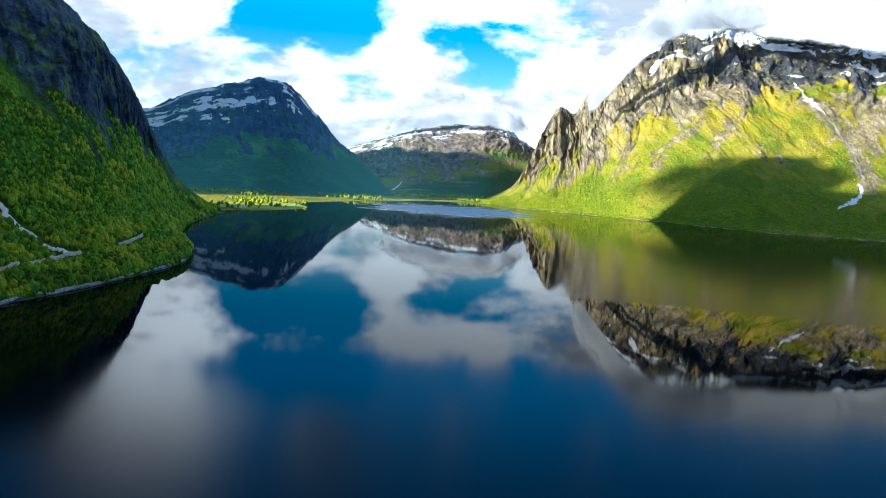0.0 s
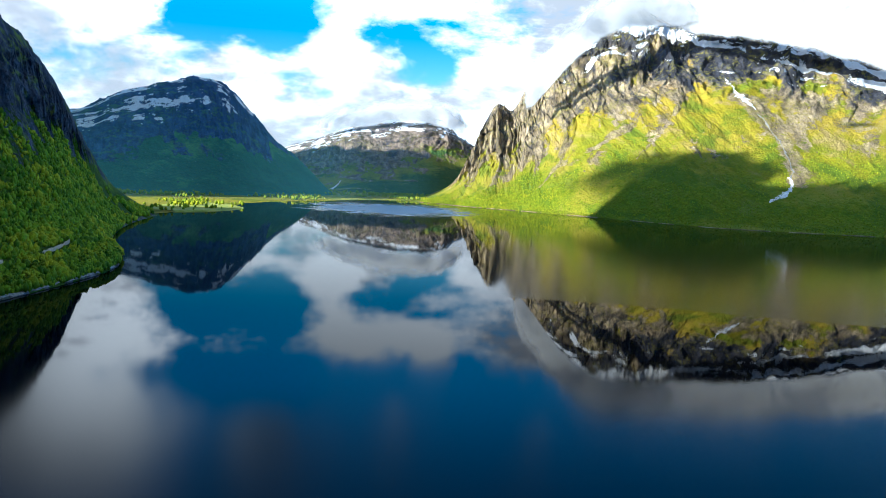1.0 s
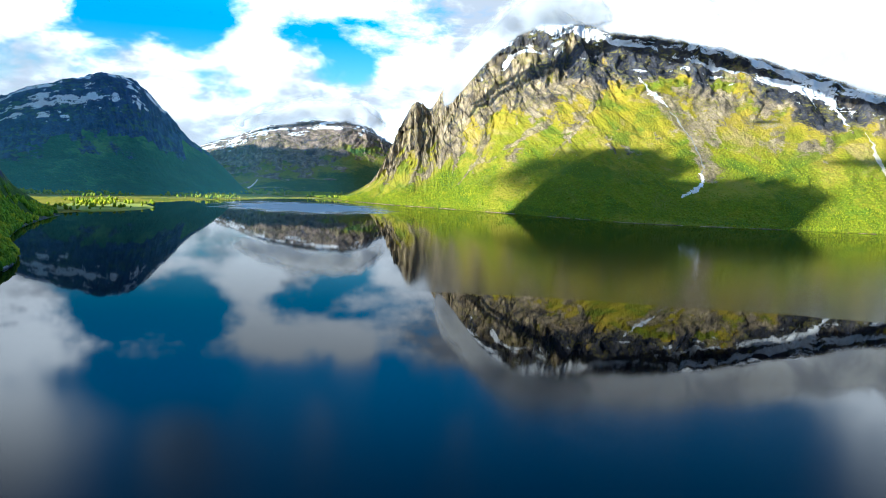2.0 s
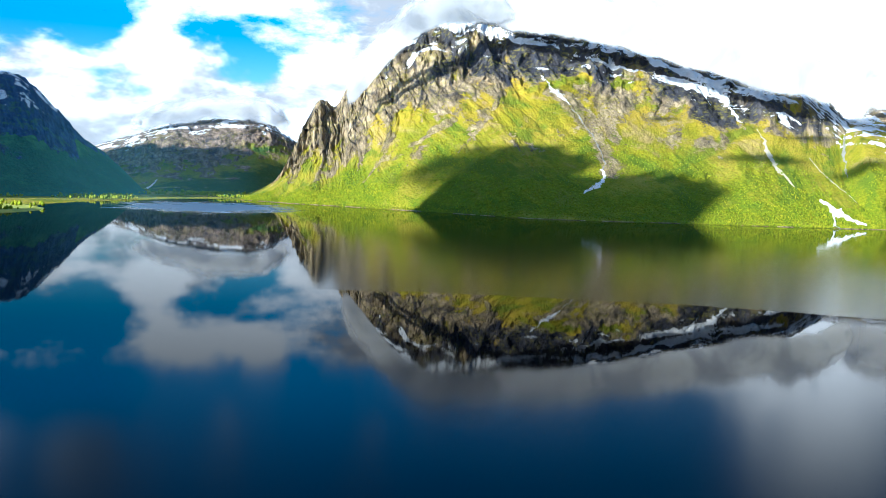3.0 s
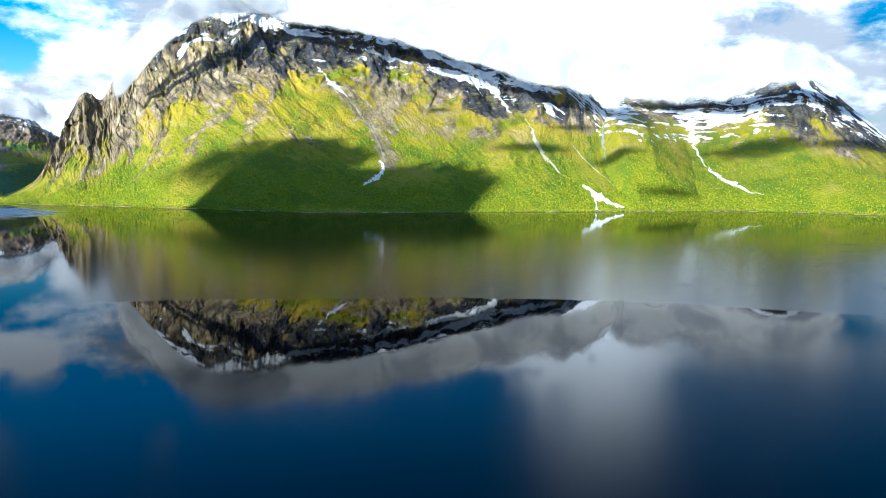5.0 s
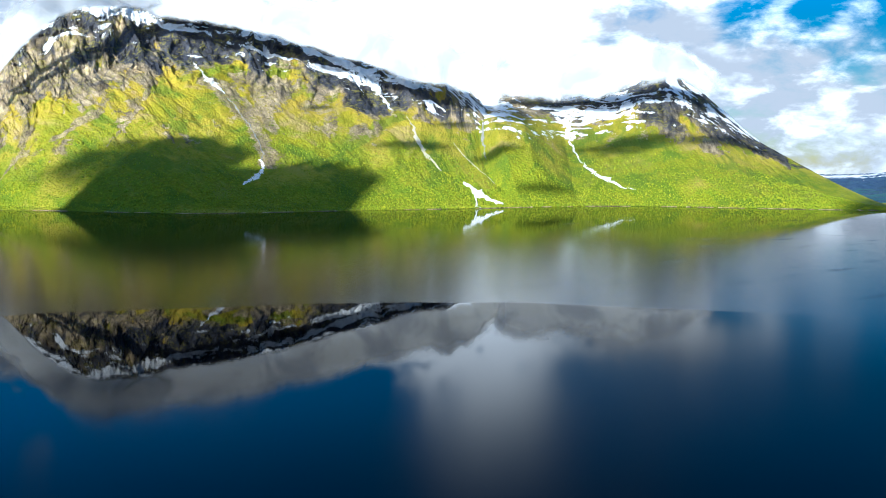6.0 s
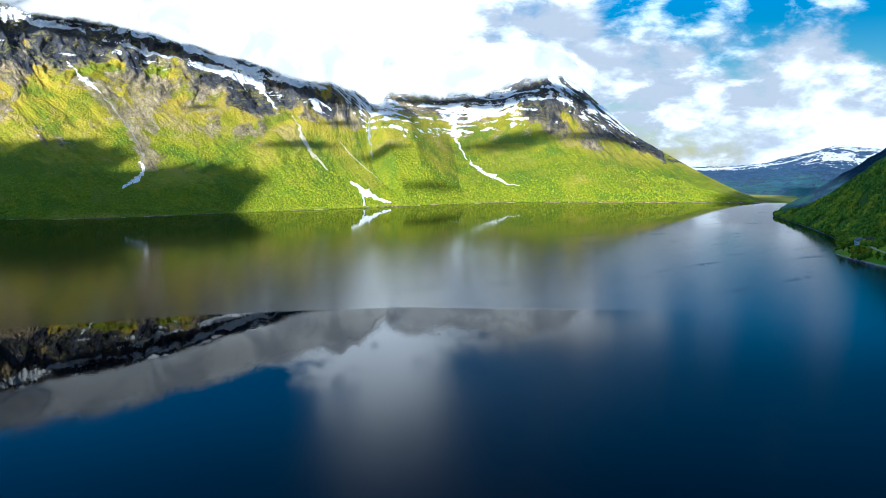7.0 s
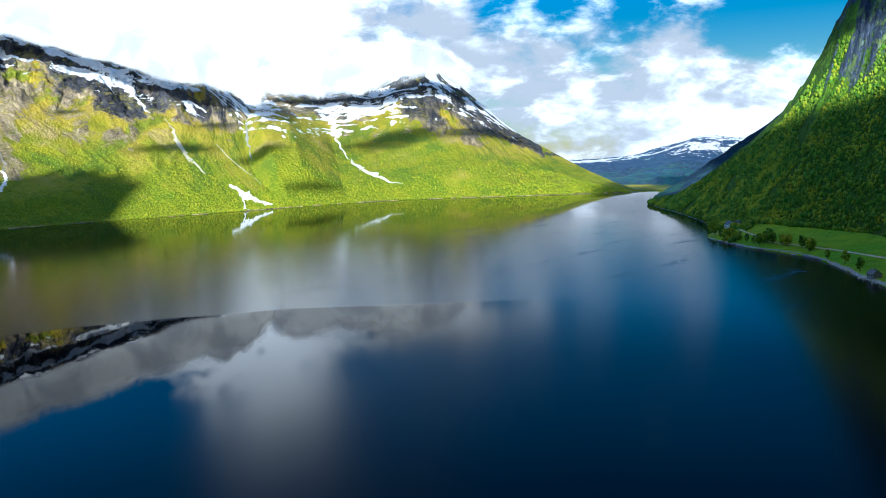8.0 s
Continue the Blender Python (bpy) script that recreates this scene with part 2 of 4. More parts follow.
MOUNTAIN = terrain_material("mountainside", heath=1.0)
# copy for shaded slopes: shade's blue on rock, lifted greens, put into the colours
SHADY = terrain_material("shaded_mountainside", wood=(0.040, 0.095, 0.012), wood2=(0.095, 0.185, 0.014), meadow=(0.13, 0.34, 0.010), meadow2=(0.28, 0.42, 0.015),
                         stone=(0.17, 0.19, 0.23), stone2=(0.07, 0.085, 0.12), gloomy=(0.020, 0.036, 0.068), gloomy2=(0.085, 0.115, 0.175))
# blue of the distant air is put into these base colours
HAZED = terrain_material("hazed_mountainside", wood=(0.030, 0.125, 0.090), wood2=(0.055, 0.200, 0.115), meadow=(0.08, 0.24, 0.11), meadow2=(0.12, 0.26, 0.10),
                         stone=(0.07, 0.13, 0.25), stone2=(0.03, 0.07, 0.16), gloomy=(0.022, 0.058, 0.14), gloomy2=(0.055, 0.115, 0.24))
# the spur: shade and distant haze put into the colours, dark and blue
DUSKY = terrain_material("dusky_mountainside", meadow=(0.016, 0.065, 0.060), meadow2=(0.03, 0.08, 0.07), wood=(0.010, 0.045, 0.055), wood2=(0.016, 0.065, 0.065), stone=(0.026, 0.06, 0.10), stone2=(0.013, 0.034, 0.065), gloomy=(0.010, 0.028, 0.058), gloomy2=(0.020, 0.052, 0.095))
BROWN = terrain_material("brown_mountainside", meadow=(0.17, 0.20, 0.02), meadow2=(0.25, 0.23, 0.04), wood=(0.03, 0.09, 0.03), wood2=(0.07, 0.14, 0.03), stone=(0.38, 0.28, 0.21), stone2=(0.17, 0.13, 0.11), gloomy=(0.05, 0.055, 0.08), gloomy2=(0.24, 0.20, 0.19))
# the farthest mountains: haze put into the base colours as blue
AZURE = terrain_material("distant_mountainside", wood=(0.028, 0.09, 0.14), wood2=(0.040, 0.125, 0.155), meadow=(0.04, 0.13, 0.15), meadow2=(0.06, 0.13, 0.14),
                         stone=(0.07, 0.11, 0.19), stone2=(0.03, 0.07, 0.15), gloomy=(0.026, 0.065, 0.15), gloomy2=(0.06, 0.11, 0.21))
WATER = water_material()
# brighter copy of the foliage, its colour lifted against the near slope's shade
LIFTED = leaf_material("lifted_crowns", (0.085, 0.190, 0.011), (0.290, 0.450, 0.018), (0.54, 0.56, 0.022))
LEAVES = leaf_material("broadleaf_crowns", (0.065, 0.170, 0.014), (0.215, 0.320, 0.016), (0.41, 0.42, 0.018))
# lighter copy of the foliage, with the sunlight put into its colour
SUNNED = leaf_material("sunned_crowns", (0.165, 0.235, 0.008), (0.280, 0.320, 0.010), (0.38, 0.37, 0.015))

# ---------------------------------------------------------------- the lie of the land
# terrain begin
def hashed(i, j, seed):
    h = (i.astype(np.int64) * 374761393 + j.astype(np.int64) * 668265263 + seed * 974634777) & 0xFFFFFFFF
    h = ((h ^ (h >> 13)) * 1274126177) & 0xFFFFFFFF
    return ((h ^ (h >> 16)) & 0xFFFF) / 65535.0


def value_noise(x, y, seed=0):
    i, j = np.floor(x), np.floor(y)
    a, b = x - i, y - j
    a, b = a * a * (3 - 2 * a), b * b * (3 - 2 * b)
    top = hashed(i, j, seed) * (1 - a) + hashed(i + 1, j, seed) * a
    low = hashed(i, j + 1, seed) * (1 - a) + hashed(i + 1, j + 1, seed) * a
    return top * (1 - b) + low * b


def fbm(x, y, octaves=5, seed=0, gain=0.5):
    total, amp, norm = 0.0, 1.0, 0.0
    for k in range(octaves):
        total = total + amp * value_noise(x * 2.0**k, y * 2.0**k, seed + 17 * k)
        norm += amp
        amp *= gain
    return total / norm


def ridged(x, y, octaves=5, seed=0, gain=0.6):
    total, amp, norm = 0.0, 1.0, 0.0
    for k in range(octaves):
        total = total + amp * (1 - np.abs(2 * value_noise(x * 2.0**k, y * 2.0**k, seed + 31 * k) - 1)) ** 2
        norm += amp
        amp *= gain
    return total / norm


def cells(x, y, seed=0):
    """Broken blocks: a number for the block that a point lies in, and how near its edge the point is (0 at the edge)."""
    i, j = np.floor(x), np.floor(y)
    first, second, value = np.full(x.shape, 9.0), np.full(x.shape, 9.0), np.zeros(x.shape)
    for a in (-1, 0, 1):
        for b in (-1, 0, 1):
            d = np.hypot(i + a + hashed(i + a, j + b, seed) - x, j + b + hashed(i + a, j + b, seed + 1) - y)
            closer = d < first
            second = np.where(closer, first, np.minimum(second, d))
            value = np.where(closer, hashed(i + a, j + b, seed + 2), value)
            first = np.where(closer, d, first)
    return value, second - first


def smooth(v, lo, hi):
    t = np.clip((v - lo) / (hi - lo), 0, 1)
    return t * t * (3 - 2 * t)


def spline(rows, at):
    """Catmull-Rom through rows, at places 0 to 1."""
    rows = np.asarray(rows, float)
    rows = np.vstack([2 * rows[0] - rows[1], rows, 2 * rows[-1] - rows[-2]])
    n = len(rows) - 3
    s = np.clip(at, 0, 1) * n
    k = np.minimum(s.astype(int), n - 1)
    t = (s - k)[:, None]
    p0, p1, p2, p3 = rows[k], rows[k + 1], rows[k + 2], rows[k + 3]
    return 0.5 * (2 * p1 + (p2 - p0) * t + (2 * p0 - 5 * p1 + 4 * p2 - p3) * t**2 + (3 * p1 - p0 - 3 * p2 + p3) * t**3)


def beside(px, py, line):
    """Metres from points to a line of points."""
    best = np.full(px.shape, 1e9)
    for (ax, ay), (bx, by) in zip(line[:-1], line[1:]):
        dx, dy = bx - ax, by - ay
        t = np.clip(((px - ax) * dx + (py - ay) * dy) / (dx * dx + dy * dy + 1e-9), 0, 1)
        best = np.minimum(best, np.hypot(px - ax - t * dx, py - ay - t * dy))
    return best


BAY = np.array([20.0, 10.0, 82.0])


class Mountain:
    """A mountainside between a foot line and a ridge line, with its back slope behind.
    rows: foot x, y, ridge x, y, z. cover: place along it, share of the height where rock begins, and where snow begins.
    streaks: kind of ground (0 rock, 1 meadow, 2 snow), width in metres, and a line of places u, v."""

    def __init__(self, rows, cover, profile, nu, nv, seed, relief=14.0, ribs=10.0, back=500.0, flat=None, foot=-3.0, streaks=(), lean=0.6, beach=0.0, gloom=((0, 0.70, 0.86), (1, 0.70, 0.86)), calm=(2.0, 3.0), lay=0.8, firn=0.04, away=0.0):
        self.rows, self.cover, self.profile, self.seed, self.relief, self.ribs, self.back, self.flat = rows, cover, profile, seed, relief, ribs, back, flat
        self.nu, self.nv, self.foot, self.streaks, self.lean, self.beach, self.gloom, self.calm, self.lay, self.firn, self.away = nu, nv, foot, streaks, lean, beach, gloom, calm, lay, firn, away
        self.length = np.sum(np.linalg.norm(np.diff(np.asarray(rows, float)[:, :2], axis=0), axis=1))

    def draw_back(self, points, top, w):
        """Sets the upper slopes further back, in proportion, as seen from the middle of the lake's bay."""
        k = 1 + self.away * np.minimum(1, top / 350) * np.clip((w - 0.2) / 0.8, 0, 1) ** 1.2
        return BAY + k[:, None] * (points - BAY)

    def place(self, u, v):
        """Points and ground masks for places u along the foot and v up the slope (past 1: behind the ridge)."""
        c = spline(self.rows, u)
        foot, ridge, top = c[:, :2], c[:, 2:4], np.maximum(c[:, 4], 1.0)
        way = ridge - foot
        length = np.linalg.norm(way, axis=1) + 1e-6
        w = np.clip(v, 0, 1)
        g = np.interp(w, *zip(*self.profile))
        k = np.zeros_like(u)
        if self.flat is not None:
            k = np.interp(u, *zip(*self.flat[0]))
            g = g * (1 - k) + np.interp(w, *zip(*self.flat[1])) * k
        over = np.clip(v - 1, 0, 1)
        xy = foot + way * w[:, None] + way / length[:, None] * (over * self.back)[:, None]
        along = u * self.length
        x, y = xy[:, 0], xy[:, 1]
        warp = 130 * fbm(x / 190, y / 190, 4, self.seed + 5)
        rib = ridged((along + warp) / 62, w * length / 210, 6, self.seed, 0.66)
        lump = fbm(x / 210, y / 210, 6, self.seed + 9) - 0.5
        cu, cr, cs = zip(*self.cover)
        rockline, snowline = np.interp(u, cu, cr), np.interp(u, cu, cs)
        steep = smooth(g, rockline - 0.15, rockline + 0.1)
        inside = smooth(w, 0.0, 0.15) * (1 - 0.9 * smooth(w, 0.82, 0.98)) * (over <= 0) * np.minimum(1, top / 150)
        inside = inside * (1 - 0.85 * smooth(u, *self.calm))
        if self.flat is not None and len(self.flat) > 2:
            inside = inside * (1 - k * (1 - smooth(w, 0.3, 0.5)))
        z = self.foot * (1 - smooth(w, 0, 0.02)) + top * g * (1 - smooth(over, 0.0, 1.0))
        z = z + inside * (self.relief * 2.0 * lump + self.ribs * (0.35 + 1.5 * fbm(x / 260, y / 260, 3, self.seed + 61)) * (rib - 0.45) * (0.35 + 1.0 * steep))
        z = z + self.relief * (0.45 if self.away else 1.0) * np.minimum(1, top / 150) * smooth(w, 0.9, 1.0) * (0.9 * fbm(along / 60, along * 0, 4, self.seed + 3) + 0.9 * ridged(along / 34, along * 0, 4, self.seed + 4) - 0.85)
        gully = ridged((along + 0.55 * warp + 0.35 * w * length) / 30, w * length / 230, 4, self.seed + 33, 0.6)
        z = z - inside * self.ribs * 0.30 * (gully - 0.35) * smooth(g, 0.03, 0.2)
        n1 = fbm(x / 70, y / 70, 5, self.seed + 21) - 0.5
        shelf = ridged(z / 46 + 2.2 * n1, along / 240, 4, self.seed + 57, 0.62)
        craggy = ridged(along / 26, z / 34, 4, self.seed + 67, 0.6)
        bend = 22 * n1
        block, seam = cells((along + bend) / 34, (z + 0.5 * along + bend) / 62, self.seed + 71)
        chip, crack = cells((along + bend) / 13, (z - 0.4 * along + bend) / 21, self.seed + 72)
        xy = xy - way / length[:, None] * (inside * steep * self.ribs * (0.75 * (block - 0.5) + 0.35 * (chip - 0.5)))[:, None]
        push = inside * steep * self.ribs * (1.3 * (rib - 0.5) + 1.1 * (shelf - 0.5) + 0.7 * (craggy - 0.5))
        xy = xy - way / length[:, None] * push[:, None]
        n2 = fbm((along + warp) / 28, w * length / 90, 4, self.seed + 41) - 0.5
        n3 = fbm(x / 180, y / 180, 4, self.seed + 91) - 0.5
        share = z / top
        rock = 0.5 + 2.6 * (share - rockline) + 1.9 * n1 + 1.1 * n2 + 0.8 * (rib - 0.5)
        crop = ridged(along / 36 + 2.0 * n1, share * 13 + 1.5 * n2, 4, self.seed + 45, 0.6)
        rock = rock + 2.2 * np.clip(crop - 0.60, 0, 1) * smooth(share, 0.10, 0.28) * (self.lean < 1)
        rock = np.maximum(rock, 1.2 * smooth(share, rockline + 0.14, rockline + 0.26))
        grass = 0.5 + 1.9 * (share - rockline * self.lean) + 1.5 * n1 + 1.6 * n3
        ledge = self.lay * (fbm(share * 44 + 5.0 * n1 + along / 150, along / 95, 5, self.seed + 77, 0.68) - 0.5)
        ledge = ledge + (1 - self.lay) * (fbm((along + 0.6 * warp) / 17, share * 7 + 3 * n1, 5, self.seed + 78, 0.66) - 0.55) * 1.5
        snow = 0.42 + np.clip(2.4 * (share - snowline), -0.9, self.firn) + 0.14 * np.exp(-((share - snowline - 0.06 + 0.45 * n1) / 0.045) ** 2) + 3.4 * ledge + 1.2 * n2 - 0.12
        snow = snow - 4.0 * np.clip(snowline - 0.10 - share, 0, 1)
        snow = np.where(snowline < 1.2, snow, 0.0)
        # heights over which the cliffs darken, for rock tone and painted cloud shade
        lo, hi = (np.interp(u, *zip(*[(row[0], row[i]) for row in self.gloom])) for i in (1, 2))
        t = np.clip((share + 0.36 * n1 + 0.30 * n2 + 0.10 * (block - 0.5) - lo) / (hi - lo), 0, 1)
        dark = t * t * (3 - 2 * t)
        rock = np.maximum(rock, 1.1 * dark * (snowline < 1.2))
        split = np.maximum(smooth(seam, 0.16, 0.03), 0.7 * smooth(crack, 0.16, 0.03)) * (0.45 + 0.55 * smooth(n2 + n1, -0.12, 0.10))
        dark = np.maximum(dark, 0.95 * split * steep)
        if self.flat is not None and len(self.flat) > 2:
            open_field = k * (1 - smooth(w + 0.10 * n1, 0.30, 0.36))
            grass = grass * (1 - open_field) + 1.3 * open_field
        if self.beach:
            stony = smooth(z, self.beach, self.beach * 0.5) * (over <= 0) * smooth(fbm(along / 25, along * 0, 3, self.seed + 8), 0.35, 0.5)
            rock, dark = np.maximum(rock, stony * 1.4), dark * (1 - stony)
        masks = [np.clip(rock, 0, 1), np.clip(grass, 0, 1), np.clip(snow, 0, 1)]
        for kind, wide, line in self.streaks:
            mid_length = np.interp(np.mean([p[0] for p in line]), np.linspace(0, 1, 50), np.linalg.norm(spline(self.rows, np.linspace(0, 1, 50))[:, 2:4] - spline(self.rows, np.linspace(0, 1, 50))[:, :2], axis=1))
            d = beside(along, w * mid_length, [(p[0] * self.length, p[1] * mid_length) for p in line])
            hit = 0.62 * smooth(d + wide * 2.2 * n2 + 0.7 * wide * n1, wide, wide * 0.2)
            masks[kind] = np.maximum(masks[kind], hit)
            if kind == 0:
                dark = dark * (1 - hit)
        return self.draw_back(np.column_stack([xy, z]), top, w), np.column_stack([*masks, dark])


LIMB = [(0, 0), (0.06, 0.012), (0.2, 0.12), (0.45, 0.36), (0.62, 0.56), (0.72, 0.72), (0.80, 0.86), (1, 1)]
EVEN = [(0, 0), (0.05, 0.01), (0.2, 0.12), (0.5, 0.42), (0.75, 0.72), (1, 1)]
GREAT = Mountain([
    (85, 2330, 120, 2720, 4), (130, 2290, 215, 2700, 60), (175, 2240, 262, 2688, 160), (230, 2170, 315, 2640, 278), (290, 2110, 365, 2625, 270), (345, 2050, 391, 2570, 323),
    (430, 1950, 458, 2558, 432), (540, 1800, 580, 2586, 542), (640, 1680, 700, 2616, 578), (760, 1640, 800, 2600, 570), (870, 1622, 991, 2492, 539), (980, 1600, 1130, 2372, 490),
    (1100, 1570, 1278, 2187, 412), (1180, 1550, 1395, 2020, 365), (1250, 1542, 1428, 1930, 312), (1300, 1540, 1440, 1850, 250), (1340, 1538, 1445, 1760, 185), (1375, 1532, 1440, 1650, 95), (1400, 1525, 1425, 1570, 12),
], [(0, 0.9, 1.5), (0.06, 0.75, 1.5), (0.12, 0.38, 1.5), (0.28, 0.40, 1.5), (0.34, 0.42, 0.90), (0.40, 0.46, 0.79), (0.47, 0.53, 0.74), (0.53, 0.53, 0.72), (0.60, 0.56, 0.73), (0.66, 0.54, 0.71), (0.72, 0.62, 0.72), (0.80, 0.70, 0.74), (0.88, 0.85, 1.0), (1, 1.2, 1.5)],
    LIMB, 900, 320, 3, calm=(0.68, 0.80), relief=20, ribs=24, beach=1.5, away=0.36, lean=0.78, firn=0.20,
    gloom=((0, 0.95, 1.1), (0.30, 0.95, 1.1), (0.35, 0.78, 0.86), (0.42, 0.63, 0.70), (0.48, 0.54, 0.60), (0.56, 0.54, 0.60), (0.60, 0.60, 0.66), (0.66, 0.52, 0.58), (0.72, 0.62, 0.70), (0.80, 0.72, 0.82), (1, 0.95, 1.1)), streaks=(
        (0, 25, [(0.531, 0.57), (0.538, 0.48), (0.543, 0.40), (0.546, 0.33), (0.540, 0.27)]), (0, 9, [(0.342, 0.415), (0.312, 0.33), (0.290, 0.245)]),
        (0, 7, [(0.46, 0.533), (0.43, 0.426), (0.397, 0.318)]), (0, 15, [(0.358, 0.39), (0.377, 0.436), (0.403, 0.47)]),
        (0, 22, [(0.56, 0.62), (0.565, 0.52), (0.56, 0.42)]), (1, 70, [(0.70, 0.58), (0.722, 0.48), (0.755, 0.38), (0.80, 0.25)])))
SECOND = Mountain([
    (1130, 1575, 1330, 1990, 250), (1240, 1545, 1460, 2130, 278), (1340, 1538, 1649, 2157, 322), (1450, 1505, 1824, 2015, 318),
    (1560, 1440, 1955, 1890, 326), (1650, 1330, 2045, 1795, 358), (1700, 1230, 2120, 1700, 290),
    (1740, 1160, 2216, 1583, 166), (1780, 1080, 2128, 1359, 81), (1820, 1010, 2014, 1163, 29), (1860, 965, 1900, 1010, 4),
], [(0, 0.9, 0.9), (0.1, 0.85, 0.80), (0.2, 0.72, 0.60), (0.3, 0.68, 0.60), (0.37, 0.64, 0.64), (0.42, 0.62, 0.66), (0.5, 0.56, 0.66), (0.6, 0.54, 0.72), (0.7, 0.62, 0.86), (0.8, 1.1, 1.5), (1, 1.2, 1.5)], EVEN, 460, 190, 11, lay=0.7, firn=0.20, away=0.30, lean=0.75,
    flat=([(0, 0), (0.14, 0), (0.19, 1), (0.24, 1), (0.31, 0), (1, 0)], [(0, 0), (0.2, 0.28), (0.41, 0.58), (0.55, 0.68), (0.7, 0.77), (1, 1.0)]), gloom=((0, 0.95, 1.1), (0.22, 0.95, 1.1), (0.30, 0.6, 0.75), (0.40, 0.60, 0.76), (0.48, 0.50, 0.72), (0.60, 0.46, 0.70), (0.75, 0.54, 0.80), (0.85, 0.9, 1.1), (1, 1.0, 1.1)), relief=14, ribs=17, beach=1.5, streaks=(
    (0, 12, [(0.03, 0.62), (0.05, 0.42), (0.09, 0.25), (0.14, 0.06)]), (0, 14, [(0.02, 0.5), (0.035, 0.35), (0.06, 0.22)]), (1, 40, [(0.25, 0.40), (0.27, 0.30), (0.285, 0.22)])))
LEFT = Mountain([
    (-216, 442, -520, 760, 246), (-200, 540, -470, 860, 241), (-191, 660, -420, 960, 236),
    (-205, 745, -418, 1071, 216), (-239, 833, -408, 1129, 184), (-275, 960, -401, 1184, 143), (-300, 1080, -394, 1239, 98), (-315, 1200, -387, 1325, 44), (-324, 1347, -364, 1435, 2),
], [(0, 0.55, 1.5), (0.6, 0.55, 1.5), (0.75, 0.75, 1.5), (0.9, 1.1, 1.5), (1, 1.2, 1.5)],
    [(0, 0), (0.05, 0.02), (0.3, 0.10), (0.5, 0.28), (0.7, 0.52), (0.85, 0.80), (1, 1)], 380, 200, 23, lean=1.2, gloom=((0, 0.3, 0.6), (1, 0.3, 0.6)), relief=8, ribs=15, beach=2.2)
DOME = Mountain([
    (-1000, 1950, -1150, 2800, 190), (-760, 2000, -942, 2848, 226), (-600, 2080, -833, 2882, 280), (-470, 2150, -717, 2913, 316),
    (-370, 2210, -615, 2936, 346), (-310, 2250, -527, 2953, 331), (-270, 2290, -452, 2966, 264), (-220, 2350, -357, 2979, 160), (-170, 2420, -280, 2987, 98), (-120, 2520, -190, 2995, 8),
], [(0, 0.38, 0.72), (0.4, 0.40, 0.74), (0.55, 0.46, 0.78), (0.68, 0.7, 0.92), (0.78, 0.8, 1.5), (1, 1.1, 1.5)],
    [(0, 0), (0.15, 0.06), (0.4, 0.27), (0.6, 0.50), (0.75, 0.74), (0.88, 0.92), (1, 1)], 350, 180, 37, relief=13, ribs=8, foot=1.0, lean=1.1, gloom=((0, 0.3, 0.5), (1, 0.3, 0.5)))
FAR = Mountain([
    (-620, 3250, -760, 4250, 90), (-400, 3120, -500, 4275, 155), (-260, 3050, -301, 4289, 220), (-120, 3000, -180, 4297, 270),
    (20, 2960, 14, 4300, 300), (150, 2960, 227, 4294, 305), (240, 3000, 336, 4287, 258), (330, 3060, 440, 4280, 195), (450, 3120, 620, 4270, 100),
], [(0, 0.2, 0.80), (0.4, 0.26, 0.82), (0.58, 0.36, 0.84), (0.66, 0.6, 0.90), (0.8, 0.7, 1.0), (1, 0.7, 1.5)], [(0, 0), (0.2, 0.10), (0.5, 0.42), (0.75, 0.72), (1, 1)], 300, 150, 41, gloom=((0, 0.7, 1.1), (1, 0.7, 1.1)), relief=16, ribs=16, foot=1.0, back=300)
RIGHT = Mountain([
    (1445, 740, 1480, 756, 3), (1350, 665, 1430, 695, 14), (1267, 597, 1380, 632, 34), (1118, 490, 1310, 520, 90), (1010, 432, 1250, 440, 135),
    (940, 405, 1215, 380, 200), (874, 346, 1203, 335, 272), (800, 250, 1185, 280, 330), (700, 183, 1150, 130, 380), (600, 118, 1050, -120, 400),
], [(0, 1.3, 1.5), (0.50, 1.2, 1.5), (0.58, 1.0, 1.5), (0.66, 0.76, 1.5), (0.74, 0.64, 1.5), (1, 0.60, 1.5)],
    [(0, 0), (0.04, 0.015), (0.2, 0.10), (0.5, 0.36), (0.75, 0.66), (1, 1)], 420, 210, 53, gloom=((0, 0.35, 0.52), (1, 0.35, 0.52)), relief=8, ribs=8, beach=1.2, lean=1.2,
    flat=([(0, 0), (0.42, 0), (0.52, 0.85), (0.9, 1), (1, 1)], [(0, 0), (0.02, 0.006), (0.36, 0.028), (0.6, 0.30), (0.8, 0.62), (1, 1)], "fields"))
SPUR = Mountain([
    (1560, 790, 1600, 780, 2), (1610, 815, 1640, 770, 12), (1660, 840, 1690, 715, 44), (1700, 860, 1722, 612, 142), (1800, 860, 1812, 480, 262),
], [(0, 0.3, 1.5), (0.6, 0.15, 1.5), (0.75, 0.1, 1.0), (1, 0.1, 0.95)], [(0, 0), (0.5, 0.5), (1, 1)], 120, 60, 61, gloom=((0, -0.2, 0.1), (1, -0.2, 0.1)), relief=6, ribs=6)
